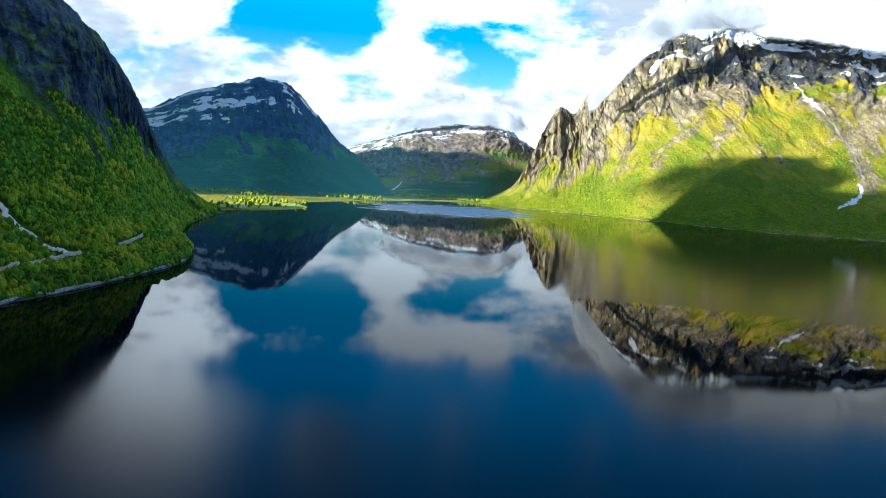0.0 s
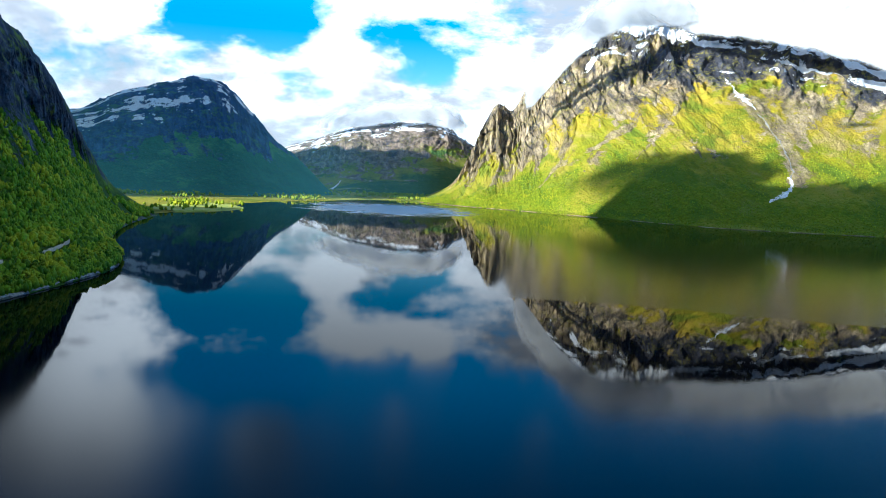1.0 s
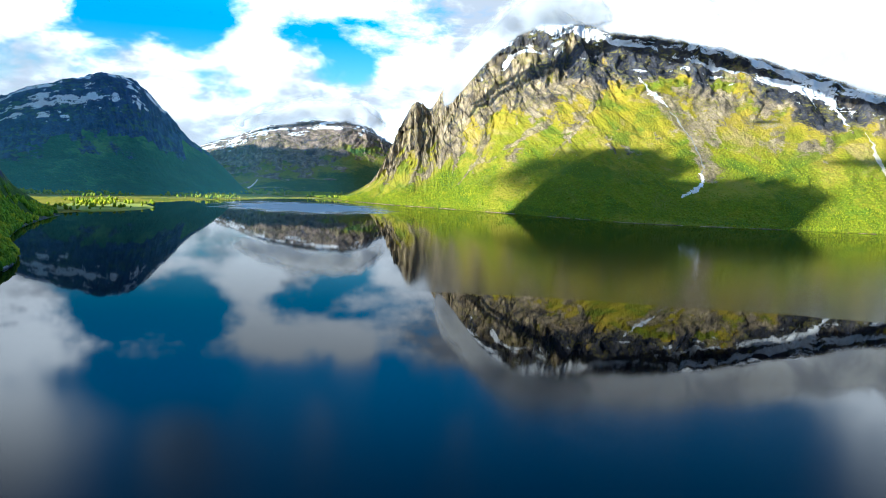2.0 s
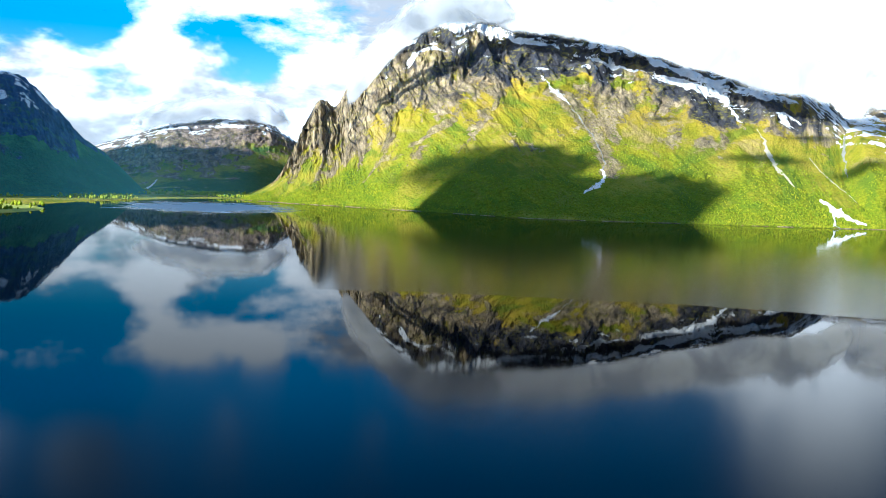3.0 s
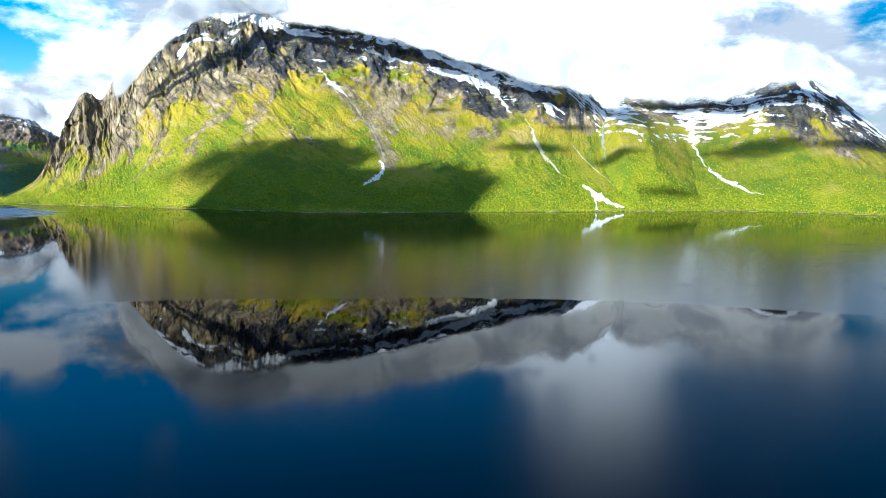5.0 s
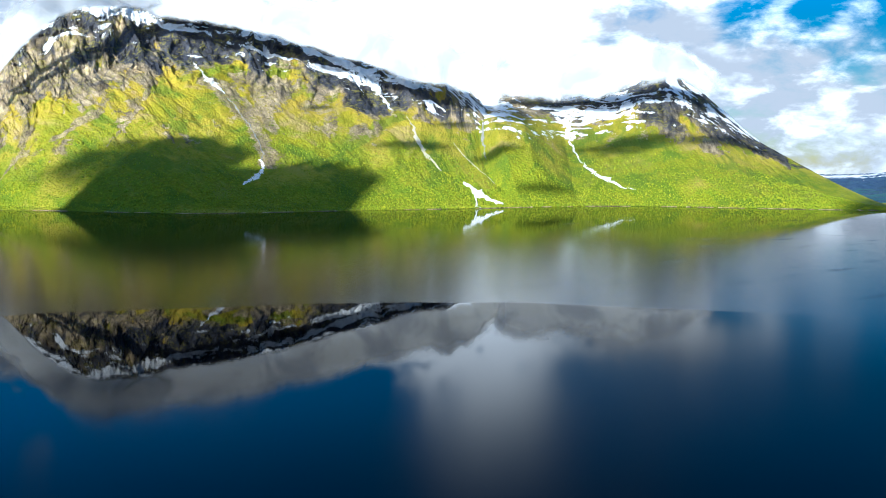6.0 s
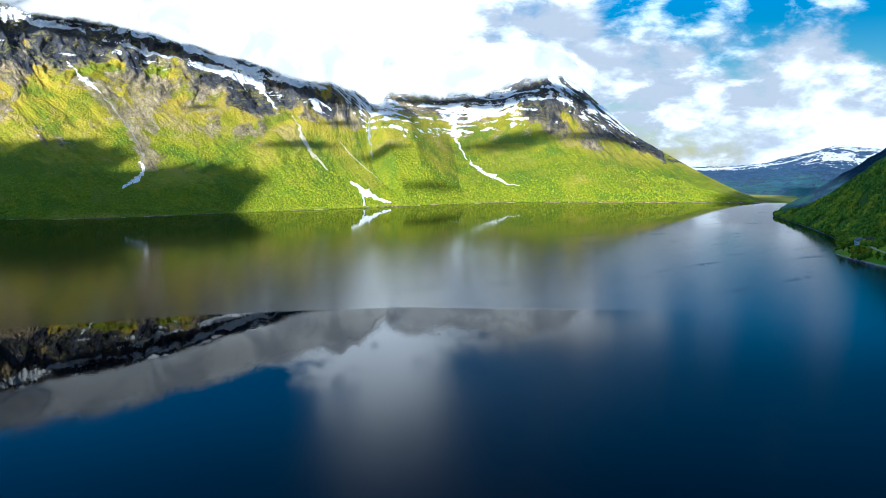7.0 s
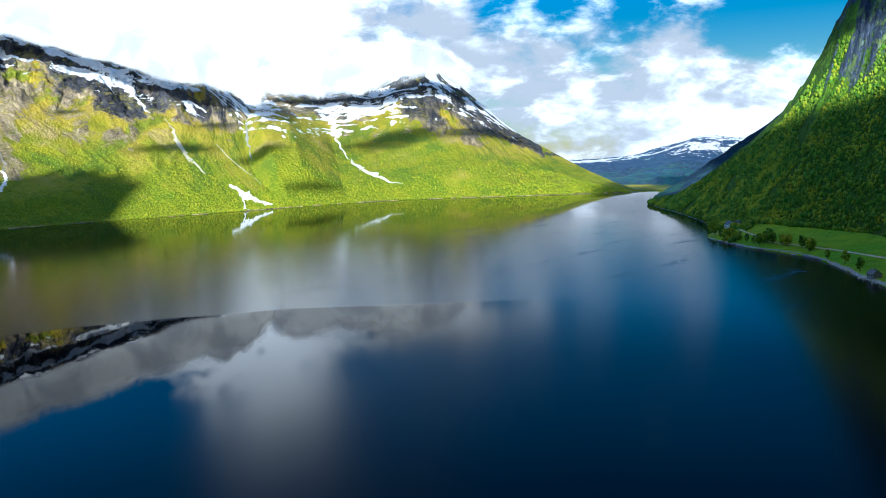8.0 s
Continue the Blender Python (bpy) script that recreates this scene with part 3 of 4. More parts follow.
BLUE = Mountain([
    (2300, 1750, 3500, 2560, 62), (2220, 1450, 3666, 2295, 56), (2130, 1250, 3779, 2105, 64), (2080, 1120, 3852, 1970, 92),
    (2050, 1020, 3940, 1789, 142), (2030, 940, 3999, 1655, 132), (2010, 850, 4050, 1500, 118), (2000, 700, 4000, 1100, 160),
], [(0, 0.25, 0.84), (0.35, 0.2, 0.78), (0.5, 0.15, 0.62), (0.6, 0.15, 0.50), (1, 0.15, 0.46)], [(0, 0), (0.25, 0.10), (0.5, 0.34), (0.75, 0.66), (1, 1)], 300, 140, 71, gloom=((0, 0.15, 0.35), (1, 0.15, 0.35)), relief=12, ribs=12, foot=1.0, back=250, firn=0.25)
# added beside the view to throw shade on the distant mountains
EAST = Mountain([
    (1500, 700, 1750, 150, 420), (1800, 820, 2150, 250, 760), (2100, 900, 2500, 350, 900), (2500, 1000, 3000, 480, 820), (2800, 1050, 3300, 600, 600),
], [(0, 0.6, 1.5), (1, 0.6, 1.5)], EVEN, 140, 80, 101, relief=14, ribs=14, foot=1.0)
# unseen mountains added behind the camera and beside the view; they close the valley, and their ridges are shaped to
# cast its shadows
SOUTH = Mountain([
    (600, 118, 1050, -120, 400), (430, 10, 950, -480, 560), (260, -150, 500, -780, 600), (0, -330, 100, -900, 600), (-200, -280, -400, -700, 780), (-250, -240, -545, -590, 846), (-265, -215, -565, -545, 876), (-285, -195, -590, -500, 930), (-330, -150, -700, -350, 1035),
    (-320, 20, -790, 0, 900), (-290, 170, -820, 250, 880), (-250, 320, -850, 480, 640), (-216, 442, -700, 700, 330),
], [(0, 0.6, 1.5), (1, 0.6, 1.5)], EVEN, 260, 120, 83, relief=14, ribs=14)
WEST = Mountain([
    (-520, 300, -1000, 430, 600), (-545, 430, -1000, 540, 800), (-564, 500, -1000, 610, 870), (-572, 530, -1000, 640, 962), (-579, 555, -1000, 665, 988), (-595, 615, -1000, 725, 994), (-614, 686, -1000, 796, 982), (-629, 740, -1000, 850, 960), (-637, 770, -1000, 880, 905), (-646, 805, -1000, 915, 880), (-654, 835, -1000, 945, 895), (-662, 865, -1000, 975, 942), (-676, 914, -1000, 1024, 966), (-694, 982, -1000, 1092, 953), (-706, 1025, -1000, 1135, 930), (-712, 1050, -1000, 1160, 800), (-718, 1070, -1000, 1180, 590), (-725, 1095, -1000, 1205, 400),
    (-740, 1240, -1030, 1245, 20), (-760, 1400, -1150, 1500, 40), (-760, 1500, -1350, 1850, 660), (-850, 1750, -1600, 2250, 860), (-1000, 2150, -1700, 2650, 980), (-1300, 2800, -1900, 3200, 820),
], [(0, 0.6, 1.5), (1, 0.6, 1.5)], EVEN, 480, 80, 97, relief=80, ribs=3, foot=1.0, back=90)
LAKE = [(85, 2330), (175, 2240), (290, 2110), (430, 1950), (540, 1800), (640, 1680), (760, 1640), (980, 1600), (1200, 1545), (1340, 1538), (1560, 1440), (1700, 1230), (1780, 1080), (1860, 965),
        (1820, 900), (1640, 850), (1445, 740), (1267, 597), (1118, 490), (1010, 432), (940, 405), (874, 346), (800, 250), (700, 183), (600, 118), (430, 10), (260, -150), (0, -330), (-330, -150),
        (-216, 442), (-191, 660), (-239, 833), (-300, 1080), (-324, 1347), (-291, 1474), (-248, 1682), (-260, 1841), (-208, 2001), (-129, 2140), (-53, 2316), (30, 2400)]
# terrain end


def grid_mesh(name, points, nrows, ncols, mask=None, lie=None):
    idx = np.arange(nrows * ncols).reshape(nrows, ncols)
    quads = np.stack([idx[:-1, :-1], idx[:-1, 1:], idx[1:, 1:], idx[1:, :-1]], -1).reshape(-1, 4)
    me = bpy.data.meshes.new(name)
    me.vertices.add(len(points))
    me.vertices.foreach_set("co", np.ascontiguousarray(points, dtype=np.float32).ravel())
    me.loops.add(quads.size)
    me.loops.foreach_set("vertex_index", quads.astype(np.int32).ravel())
    me.polygons.add(len(quads))
    me.polygons.foreach_set("loop_start", np.arange(0, quads.size, 4, dtype=np.int32))
    me.polygons.foreach_set("use_smooth", np.ones(len(quads), dtype=bool))
    if mask is not None:
        layer = me.attributes.new("mask", "FLOAT_COLOR", "POINT")
        layer.data.foreach_set("color", mask.astype(np.float32).ravel())
    if lie is not None:
        layer = me.attributes.new("lie", "FLOAT_VECTOR", "POINT")
        layer.data.foreach_set("vector", np.ascontiguousarray(lie, dtype=np.float32).ravel())
    me.update(calc_edges=True)
    return me


def raise_mountain(m, name, mat, label, category="mountain"):
    u = np.linspace(0, 1, m.nu)
    v = np.concatenate([np.linspace(0, 1, m.nv), 1 + np.linspace(0.06, 1, 16)])
    uu, vv = np.meshgrid(u, v)
    points, mask = m.place(uu.ravel(), vv.ravel())
    c = spline(m.rows, uu.ravel())
    reach = np.linalg.norm(c[:, 2:4] - c[:, :2], axis=1) * (1 + 0.6 * m.away) + 0.5 * c[:, 4]
    lie = np.column_stack([uu.ravel() * m.length, vv.ravel() * reach, np.zeros(uu.size)])
    me = grid_mesh(name, points, len(v), len(u), mask, lie)
    me.materials.append(mat)
    return tagged(new(name, me), label, category, kind="structure")


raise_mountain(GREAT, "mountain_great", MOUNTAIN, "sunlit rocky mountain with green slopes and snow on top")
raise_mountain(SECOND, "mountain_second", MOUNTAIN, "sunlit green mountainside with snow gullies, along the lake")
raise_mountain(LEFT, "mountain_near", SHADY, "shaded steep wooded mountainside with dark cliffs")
raise_mountain(DOME, "mountain_dome", HAZED, "dark blue dome mountain with snow streaks on top")
raise_mountain(FAR, "mountain_far", BROWN, "far mountain at the lake's end, patched with snow")
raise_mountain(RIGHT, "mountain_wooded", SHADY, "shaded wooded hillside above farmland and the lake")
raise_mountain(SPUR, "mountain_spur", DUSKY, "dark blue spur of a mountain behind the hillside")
raise_mountain(SOUTH, "mountain_behind", SHADY, "unseen steep mountain wall, added to close the bay and shade the hillside")
raise_mountain(WEST, "mountain_beside", SHADY, "unseen steep mountain, added to shade the valley floor and slopes")
raise_mountain(EAST, "mountain_beyond", HAZED, "high mountain behind the wooded hillside, added to shade the distant mountains")
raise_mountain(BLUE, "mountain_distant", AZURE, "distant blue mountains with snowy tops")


def lake_distance(x, y):
    """Metres from the lake's edge, below 0 inside it."""
    ring = np.array(LAKE, float)
    best = np.full(x.shape, 1e9)
    inside = np.zeros(x.shape, bool)
    for (ax, ay), (bx, by) in zip(ring, np.roll(ring, -1, axis=0)):
        dx, dy = bx - ax, by - ay
        t = np.clip(((x - ax) * dx + (y - ay) * dy) / (dx * dx + dy * dy), 0, 1)
        best = np.minimum(best, np.hypot(x - ax - t * dx, y - ay - t * dy))
        cross = ((ay > y) != (by > y)) & (x < dx * (y - ay) / (dy + 1e-12) + ax)
        inside ^= cross
    return np.where(inside, -best, best)


def make_ground():
    xs, ys = np.arange(-4900, 4901, 50.0), np.arange(-4900, 4901, 50.0)
    xx, yy = np.meshgrid(xs, ys)
    x, y = xx.ravel(), yy.ravel()
    away = lake_distance(x, y)
    z = np.clip((away - 30) * 0.05, -6, 1.5) + np.where(away > 30, 1.0 * fbm(x / 60, y / 60, 3, 5), 0)
    n = fbm(x / 90, y / 90, 4, 8) - 0.5
    mask = np.column_stack([np.zeros_like(x), np.clip(0.72 + 1.2 * n, 0, 1), np.zeros_like(x), np.zeros_like(x)])
    me = grid_mesh("ground", np.column_stack([x, y, z]), len(ys), len(xs), mask, np.column_stack([x, y, z]))
    me.materials.append(MOUNTAIN)
    tagged(new("ground", me), "green valley floor around the lake", "ground", kind="structure")
    bm = bmesh.new()
    bm.faces.new([bm.verts.new(p) for p in ((-700, -500, 0), (2100, -500, 0), (2100, 2600, 0), (-700, 2600, 0))])
    me = bpy.data.meshes.new("water")
    bm.to_mesh(me)
    bm.free()
    me.materials.append(WATER)
    tagged(new("water", me), "still deep blue lake mirroring mountains and clouds", "lake", kind="structure")


make_ground()

# ---------------------------------------------------------------- woods
def icosphere(levels):
    bm = bmesh.new()
    bmesh.ops.create_icosphere(bm, subdivisions=levels, radius=1.0)
    verts = np.array([v.co[:] for v in bm.verts])
    faces = np.array([[v.index for v in f.verts] for f in bm.faces])
    bm.free()
    return verts, faces


def clump(rng, blobs, levels):
    """A crown: a few lumpy, overlapping balls of leaves, one unit high."""
    vs, fs, base = [], [], 0
    ball, tri = icosphere(levels)
    for k in range(blobs):
        r = rng.uniform(0.26, 0.40) if blobs > 1 else 0.48
        off = rng.normal(0, 0.17, 3) * (blobs > 1)
        shape = ball * (1 + rng.uniform(-0.45, 0.30, (len(ball), 1))) * r * np.array([1, 1, 1.3])
        vs.append(shape + off + np.array([0, 0, 0.52]))
        fs.append(tri + base)
        base += len(ball)
    return np.vstack(vs), np.vstack(fs)


def tri_mesh(name, points, faces):
    me = bpy.data.meshes.new(name)
    me.vertices.add(len(points))
    me.vertices.foreach_set("co", np.ascontiguousarray(points, dtype=np.float32).ravel())
    me.loops.add(faces.size)
    me.loops.foreach_set("vertex_index", faces.astype(np.int32).ravel())
    me.polygons.add(len(faces))
    me.polygons.foreach_set("loop_start", np.arange(0, faces.size, 3, dtype=np.int32))
    me.update(calc_edges=True)
    return me


def forest(m, count, sizes, blobs, levels, label, seed, u_range=(0, 1), v_range=(0.0, 0.8), keep=0.5, leaves=LEAVES, clear=(2, 2, 2, 2), lanes=()):
    rng = np.random.default_rng(seed)
    u = rng.uniform(*u_range, count * 4)
    v = v_range[0] + (v_range[1] - v_range[0]) * rng.uniform(0, 1, count * 4) ** 1.2
    points, mask = m.place(u, v)
    gap = fbm(points[:, 0] / 45, points[:, 1] / 45, 3, seed)
    good = (mask[:, 0] < 0.45) & (mask[:, 1] < np.minimum(keep + 0.5 * rng.uniform(-1, 1, len(u)), 0.97)) & (points[:, 2] > 0.8) & (gap > 0.30)
    good &= ~((u > clear[0]) & (u < clear[1]) & (v > clear[2]) & (v < clear[3]))
    c = spline(m.rows, np.array([0.1]))[0]
    for line, wide in lanes:
        up = np.hypot(c[2] - c[0], c[3] - c[1])
        good &= beside(u * m.length, v * up, [(p[0] * m.length, p[1] * up) for p in line]) > wide
    points = points[good][:count]
    kinds = [clump(rng, blobs, levels) for _ in range(9)]
    vs, fs, base = [], [], 0
    for k, (cv, cf) in enumerate(kinds):
        here = points[k::9]
        if not len(here):
            continue
        size = rng.uniform(*sizes, len(here)) * (0.7 + 0.9 * rng.uniform(0, 1, len(here)) ** 4)
        turn = rng.uniform(0, 2 * np.pi, len(here))
        c, s = np.cos(turn), np.sin(turn)
        wide = rng.uniform(0.6, 1.1, len(here))
        x = (cv[None, :, 0] * c[:, None] - cv[None, :, 1] * s[:, None]) * (size * wide)[:, None] + here[:, 0:1]
        y = (cv[None, :, 0] * s[:, None] + cv[None, :, 1] * c[:, None]) * (size * wide)[:, None] + here[:, 1:2]
        z = cv[None, :, 2] * size[:, None] + here[:, 2:3] - 0.4
        vs.append(np.stack([x, y, z], -1).reshape(-1, 3))
        fs.append((cf[None] + (np.arange(len(here)) * len(cv))[:, None, None]).reshape(-1, 3) + base)
        base += len(here) * len(cv)
    me = tri_mesh("forest", np.vstack(vs), np.vstack(fs))
    me.materials.append(leaves)
    return tagged(new("forest", me), label, "forest", kind="stuff")


BROOK = [(0.080, 0.40), (0.086, 0.34), (0.092, 0.286), (0.098, 0.22)]
BROOK_MOUTH = [(0.099, 0.185), (0.104, 0.15), (0.111, 0.115)]
FOREST_ROAD = [(0.0, 0.095), (0.029, 0.108), (0.069, 0.118), (0.111, 0.111), (0.125, 0.112)]
FOREST_PATH = [(0.177, 0.121), (0.203, 0.141), (0.23, 0.165)]
LANES = ((BROOK, 8), (BROOK_MOUTH, 9), (FOREST_ROAD, 6), (FOREST_PATH, 6))
forest(LEFT, 9000, (2.4, 5.0), 3, 1, "dense green broadleaf forest on the foreland by the shore", 4, u_range=(0.0, 0.45), v_range=(0.012, 0.42), keep=0.9, leaves=LIFTED, lanes=LANES)
forest(LEFT, 17000, (2.4, 5.0), 1, 1, "dense green broadleaf forest on the shaded mountainside", 5, v_range=(0.012, 0.72), keep=0.85, leaves=LIFTED, lanes=LANES)
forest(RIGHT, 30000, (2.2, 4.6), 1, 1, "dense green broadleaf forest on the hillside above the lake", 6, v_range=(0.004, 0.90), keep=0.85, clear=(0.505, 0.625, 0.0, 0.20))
forest(GREAT, 22000, (1.5, 3.3), 1, 1, "bright green broadleaf woods on the sunlit mountainside", 7, v_range=(0.004, 0.42), keep=0.45, leaves=SUNNED)
forest(SECOND, 11000, (1.5, 3.3), 1, 1, "bright green broadleaf woods above the lake shore", 8, u_range=(0.03, 0.95), v_range=(0.004, 0.45), keep=0.45, leaves=SUNNED)

forest(GREAT, 2200, (2.4, 5.0), 1, 1, "broadleaf woods on the sunlit spur", 9, u_range=(0.80, 0.985), v_range=(0.35, 0.97), keep=0.9, leaves=SUNNED)


def valley_woods():
    """Bushes and low trees on the valley floor beyond the lake."""
    rng = np.random.default_rng(31)
    x, y = rng.uniform(-900, 350, 9000), rng.uniform(1380, 2950, 9000)
    away = lake_distance(x, y)
    patch = fbm(x / 120, y / 120, 4, 12)
    good = (away > 38) & (patch > 0.50)
    x, y = x[good][:3200], y[good][:3200]
    cx, cy = rng.uniform(-400, -258, 110), rng.uniform(1470, 1770, 110)
    dense = (fbm(cx / 40, cy / 40, 3, 15) > 0.46) & (cx + 0.35 * (1620 - cy) < -255)
    x, y = np.concatenate([x, cx[dense]]), np.concatenate([y, cy[dense]])
    kinds = [clump(rng, 1, 1) for _ in range(5)]
    vs, fs, base = [], [], 0
    for i in range(len(x)):
        cv, cf = kinds[i % 5]
        size = rng.uniform(4.0, 9.0)
        vs.append(cv * size + np.array([x[i], y[i], 1.2]))
        fs.append(cf + base)
        base += len(cv)
    me = tri_mesh("bushes", np.vstack(vs), np.vstack(fs))
    me.materials.append(SUNNED)
    tagged(new("bushes", me), "low green trees on the valley floor", "trees", kind="stuff")


valley_woods()


def sunny_field():
    """A strip of field on the low cape across the lake, lightened in colour as if sunlit."""
    rng = np.random.default_rng(41)
    bm = bmesh.new()
    mid = [(-350, 1450), (-335, 1530), (-328, 1610), (-325, 1690), (-335, 1775)]
    line = spline(mid, np.linspace(0, 1, 40))
    for i, (x, y) in enumerate(line):
        w = 85 * math.sin(math.pi * (i + 2) / 43) ** 0.6
        for k in range(9):
            s = k / 8 - 0.5
            bm.verts.new((x + s * 2 * w + rng.uniform(-3, 3), y + rng.uniform(-3, 3), -0.8 + 3.0 * min(1.0, 2.2 * (1 - 4 * s * s))))
    bm.verts.ensure_lookup_table()
    for i in range(39):
        for k in range(8):
            a = i * 9 + k
            bm.faces.new([bm.verts[j] for j in (a, a + 1, a + 10, a + 9)])
    me = bpy.data.meshes.new("sunny_field")
    bm.to_mesh(me)
    bm.free()
    me.materials.append(SUNNY_GRASS)
    tagged(new("sunny_field", me), "field on a low cape, coloured bright yellow-green for the sun", "field", kind="structure")


# ---------------------------------------------------------------- streams, snow tongues, roads
def plain_material(name, a, b, scale, rough=0.8, bump=0.3, metal=0.0):
    mat, n, p = material(name)
    pos = n.add("ShaderNodeTexCoord").outputs["Object"]
    n.put(p, "Base_Color", n.mix(n.step(n.noise(pos, scale, 5, 0.6), 0.35, 0.65), a, b))
    n.put(p, "Roughness", rough)
    n.put(p, "Metallic", metal)
    n.put(p, "Normal", n.add("ShaderNodeBump", Strength=bump, Distance=0.3, Height=n.noise(pos, scale * 3, 4, 0.6)).outputs[0])
    return mat


SNOW = plain_material("old_snow", (0.70, 0.74, 0.80), (0.88, 0.88, 0.88), 0.15, 0.6)
FOAM = plain_material("white_water", (0.78, 0.70, 0.65), (0.95, 0.90, 0.87), 0.35, 0.5)
# light yellow put into the colour for the sunlight on both capes' fields
SUNNY_GRASS = plain_material("sunny_grass", (0.24, 0.31, 0.025), (0.40, 0.40, 0.05), 0.03, 0.9)
STONE = plain_material("lake_stone", (0.16, 0.155, 0.15), (0.34, 0.33, 0.31), 0.8, 0.9)
PEBBLES = plain_material("pale_pebbles", (0.18, 0.175, 0.165), (0.42, 0.40, 0.38), 0.5, 0.9)
GRAVEL = plain_material("gravel", (0.40, 0.36, 0.27), (0.56, 0.50, 0.38), 0.4, 0.95)

sunny_field()


def ribbon(m, line, widths, name, mat, label, category, lift=0.9, steps=110, ragged=0.65, seed=1):
    """A strip that lies on a mountainside along a line of places u, v."""
    t = np.linspace(0, 1, steps)
    uv = spline(line, t)
    wide = np.interp(t, np.linspace(0, 1, len(widths)), widths)
    c = spline(m.rows, uv[:, 0])
    up = np.mean(np.linalg.norm(c[:, 2:4] - c[:, :2], axis=1))
    course = np.gradient(uv * np.array([m.length, up]), axis=0)
    course = course / (np.linalg.norm(course, axis=1)[:, None] + 1e-9)
    run = t * np.sum(np.hypot(np.diff(uv[:, 0]) * m.length, np.diff(uv[:, 1]) * up))
    wob = ragged * ((fbm(run / 22, t * 0, 4, seed, 0.6) - 0.5) * 14 + (fbm(t * 14, t * 0, 3, seed + 1) - 0.5) * wide)
    pinch = np.clip(1 + ragged * 3.2 * (fbm(run / 14, t * 0 + 5, 4, seed + 7, 0.6) - 0.5), 0.25, 2.2)
    rows = []
    for k in (-1, -0.5, 0, 0.5, 1):
        ragg = pinch * (1 + ragged * (fbm(run / 9, t * 0 + k, 3, seed + 3) - 0.5) * 2.4)
        off = k * 0.5 * wide * ragg + wob
        p, _ = m.place(np.clip(uv[:, 0] + off * course[:, 1] / m.length, 0, 1), np.clip(uv[:, 1] - off * course[:, 0] / up, 0.001, 1))
        p[:, 2] += lift * (1 - 0.7 * abs(k))
        rows.append(p)
    pts = np.stack(rows, 0).reshape(-1, 3)
    me = grid_mesh(name, pts, 5, steps)
    me.materials.append(mat)
    return tagged(new(name, me), label, category)


ribbon(GREAT, [(0.519, 0.645), (0.523, 0.60), (0.527, 0.56), (0.532, 0.525)], (2, 7, 9, 2), "snow_tongue", SNOW, "narrow tongue of old snow in a rock gully", "snow", seed=2)
ribbon(GREAT, [(0.533, 0.515), (0.539, 0.45), (0.541, 0.38), (0.541, 0.32), (0.537, 0.28)], (1.2, 1.6, 1.4, 2), "brook", STONE, "thin grey brook down a pale rock channel", "stream", seed=3)
ribbon(GREAT, [(0.538, 0.285), (0.533, 0.25), (0.522, 0.21), (0.507, 0.172)], (5, 9, 9, 3), "waterfall", FOAM, "white waterfall below the rock channel", "waterfall", seed=4)
ribbon(GREAT, [(0.652, 0.75), (0.652, 0.70), (0.654, 0.655)], (8, 6, 2), "snow_tongue", SNOW, "thin snow tongue hanging from the snowfield", "snow", seed=5)
ribbon(GREAT, [(0.666, 0.72), (0.670, 0.67), (0.677, 0.615)], (10, 7, 2), "snow_tongue", SNOW, "thin snow tongue hanging from the snowfield", "snow", seed=6)
ribbon(GREAT, [(0.688, 0.60), (0.690, 0.50), (0.694, 0.40), (0.707, 0.31)], (3, 5, 7, 3), "rock_slide", GRAVEL, "pale rock slide scar down the green slope", "rock slide", seed=7)
ribbon(GREAT, [(0.735, 0.50), (0.752, 0.43), (0.778, 0.35), (0.808, 0.27)], (2, 5, 4, 2), "rock_slide", GRAVEL, "pale rock slide scar beside the brown heath", "rock slide", seed=22)
ribbon(SECOND, [(0.185, 0.60), (0.176, 0.535), (0.168, 0.46), (0.160, 0.39), (0.156, 0.33)], (1.5, 4, 4, 3, 1), "rock_slide", STONE, "grey stony gully between the two mountainsides", "rock slide", lift=1.6, seed=23)
ribbon(GREAT, [(0.735, 0.245), (0.758, 0.176), (0.785, 0.11), (0.81, 0.07)], (5, 17, 13, 3), "snow_fan", SNOW, "white avalanche snow fan above the shore", "snow", lift=4.5, seed=8)
ribbon(GREAT, [(0.752, 0.19), (0.748, 0.10), (0.741, 0.02)], (3, 7, 12), "snow_fan", SNOW, "white avalanche snow fan above the shore", "snow", lift=4.5, seed=9)
ribbon(SECOND, [(0.322, 0.80), (0.318, 0.68), (0.316, 0.58)], (26, 12, 5), "snow_tongue", SNOW, "broad snow tongue below the high snowfield", "snow", seed=10)
ribbon(SECOND, [(0.316, 0.58), (0.322, 0.49), (0.333, 0.41)], (6, 2, 1.2), "snow_tongue", SNOW, "thin snow tongue in a gully of the green slope", "snow", seed=11)
ribbon(SECOND, [(0.333, 0.41), (0.348, 0.34), (0.364, 0.285), (0.39, 0.23), (0.416, 0.18)], (1.5, 10, 12, 5, 1.5), "snow_fan", SNOW, "white avalanche snow fan on the green slope", "snow", seed=12)
ribbon(LEFT, BROOK, (5, 8, 7, 4), "stream", FOAM, "white stream rushing down between the trees", "stream", lift=2.2, seed=13)
ribbon(LEFT, BROOK_MOUTH, (4, 8, 11), "stream", FOAM, "white stream spreading over stones among the trees", "stream", lift=2.2, seed=14)
ribbon(LEFT, FOREST_ROAD, (4, 4, 4), "gravel_road", GRAVEL, "pale gravel road through the wooded foreland", "road", lift=3.0, ragged=0.15, seed=15)
ribbon(LEFT, FOREST_PATH, (3, 3), "gravel_path", GRAVEL, "short stretch of gravel path between the trees", "path", lift=3.0, ragged=0.15, seed=16)
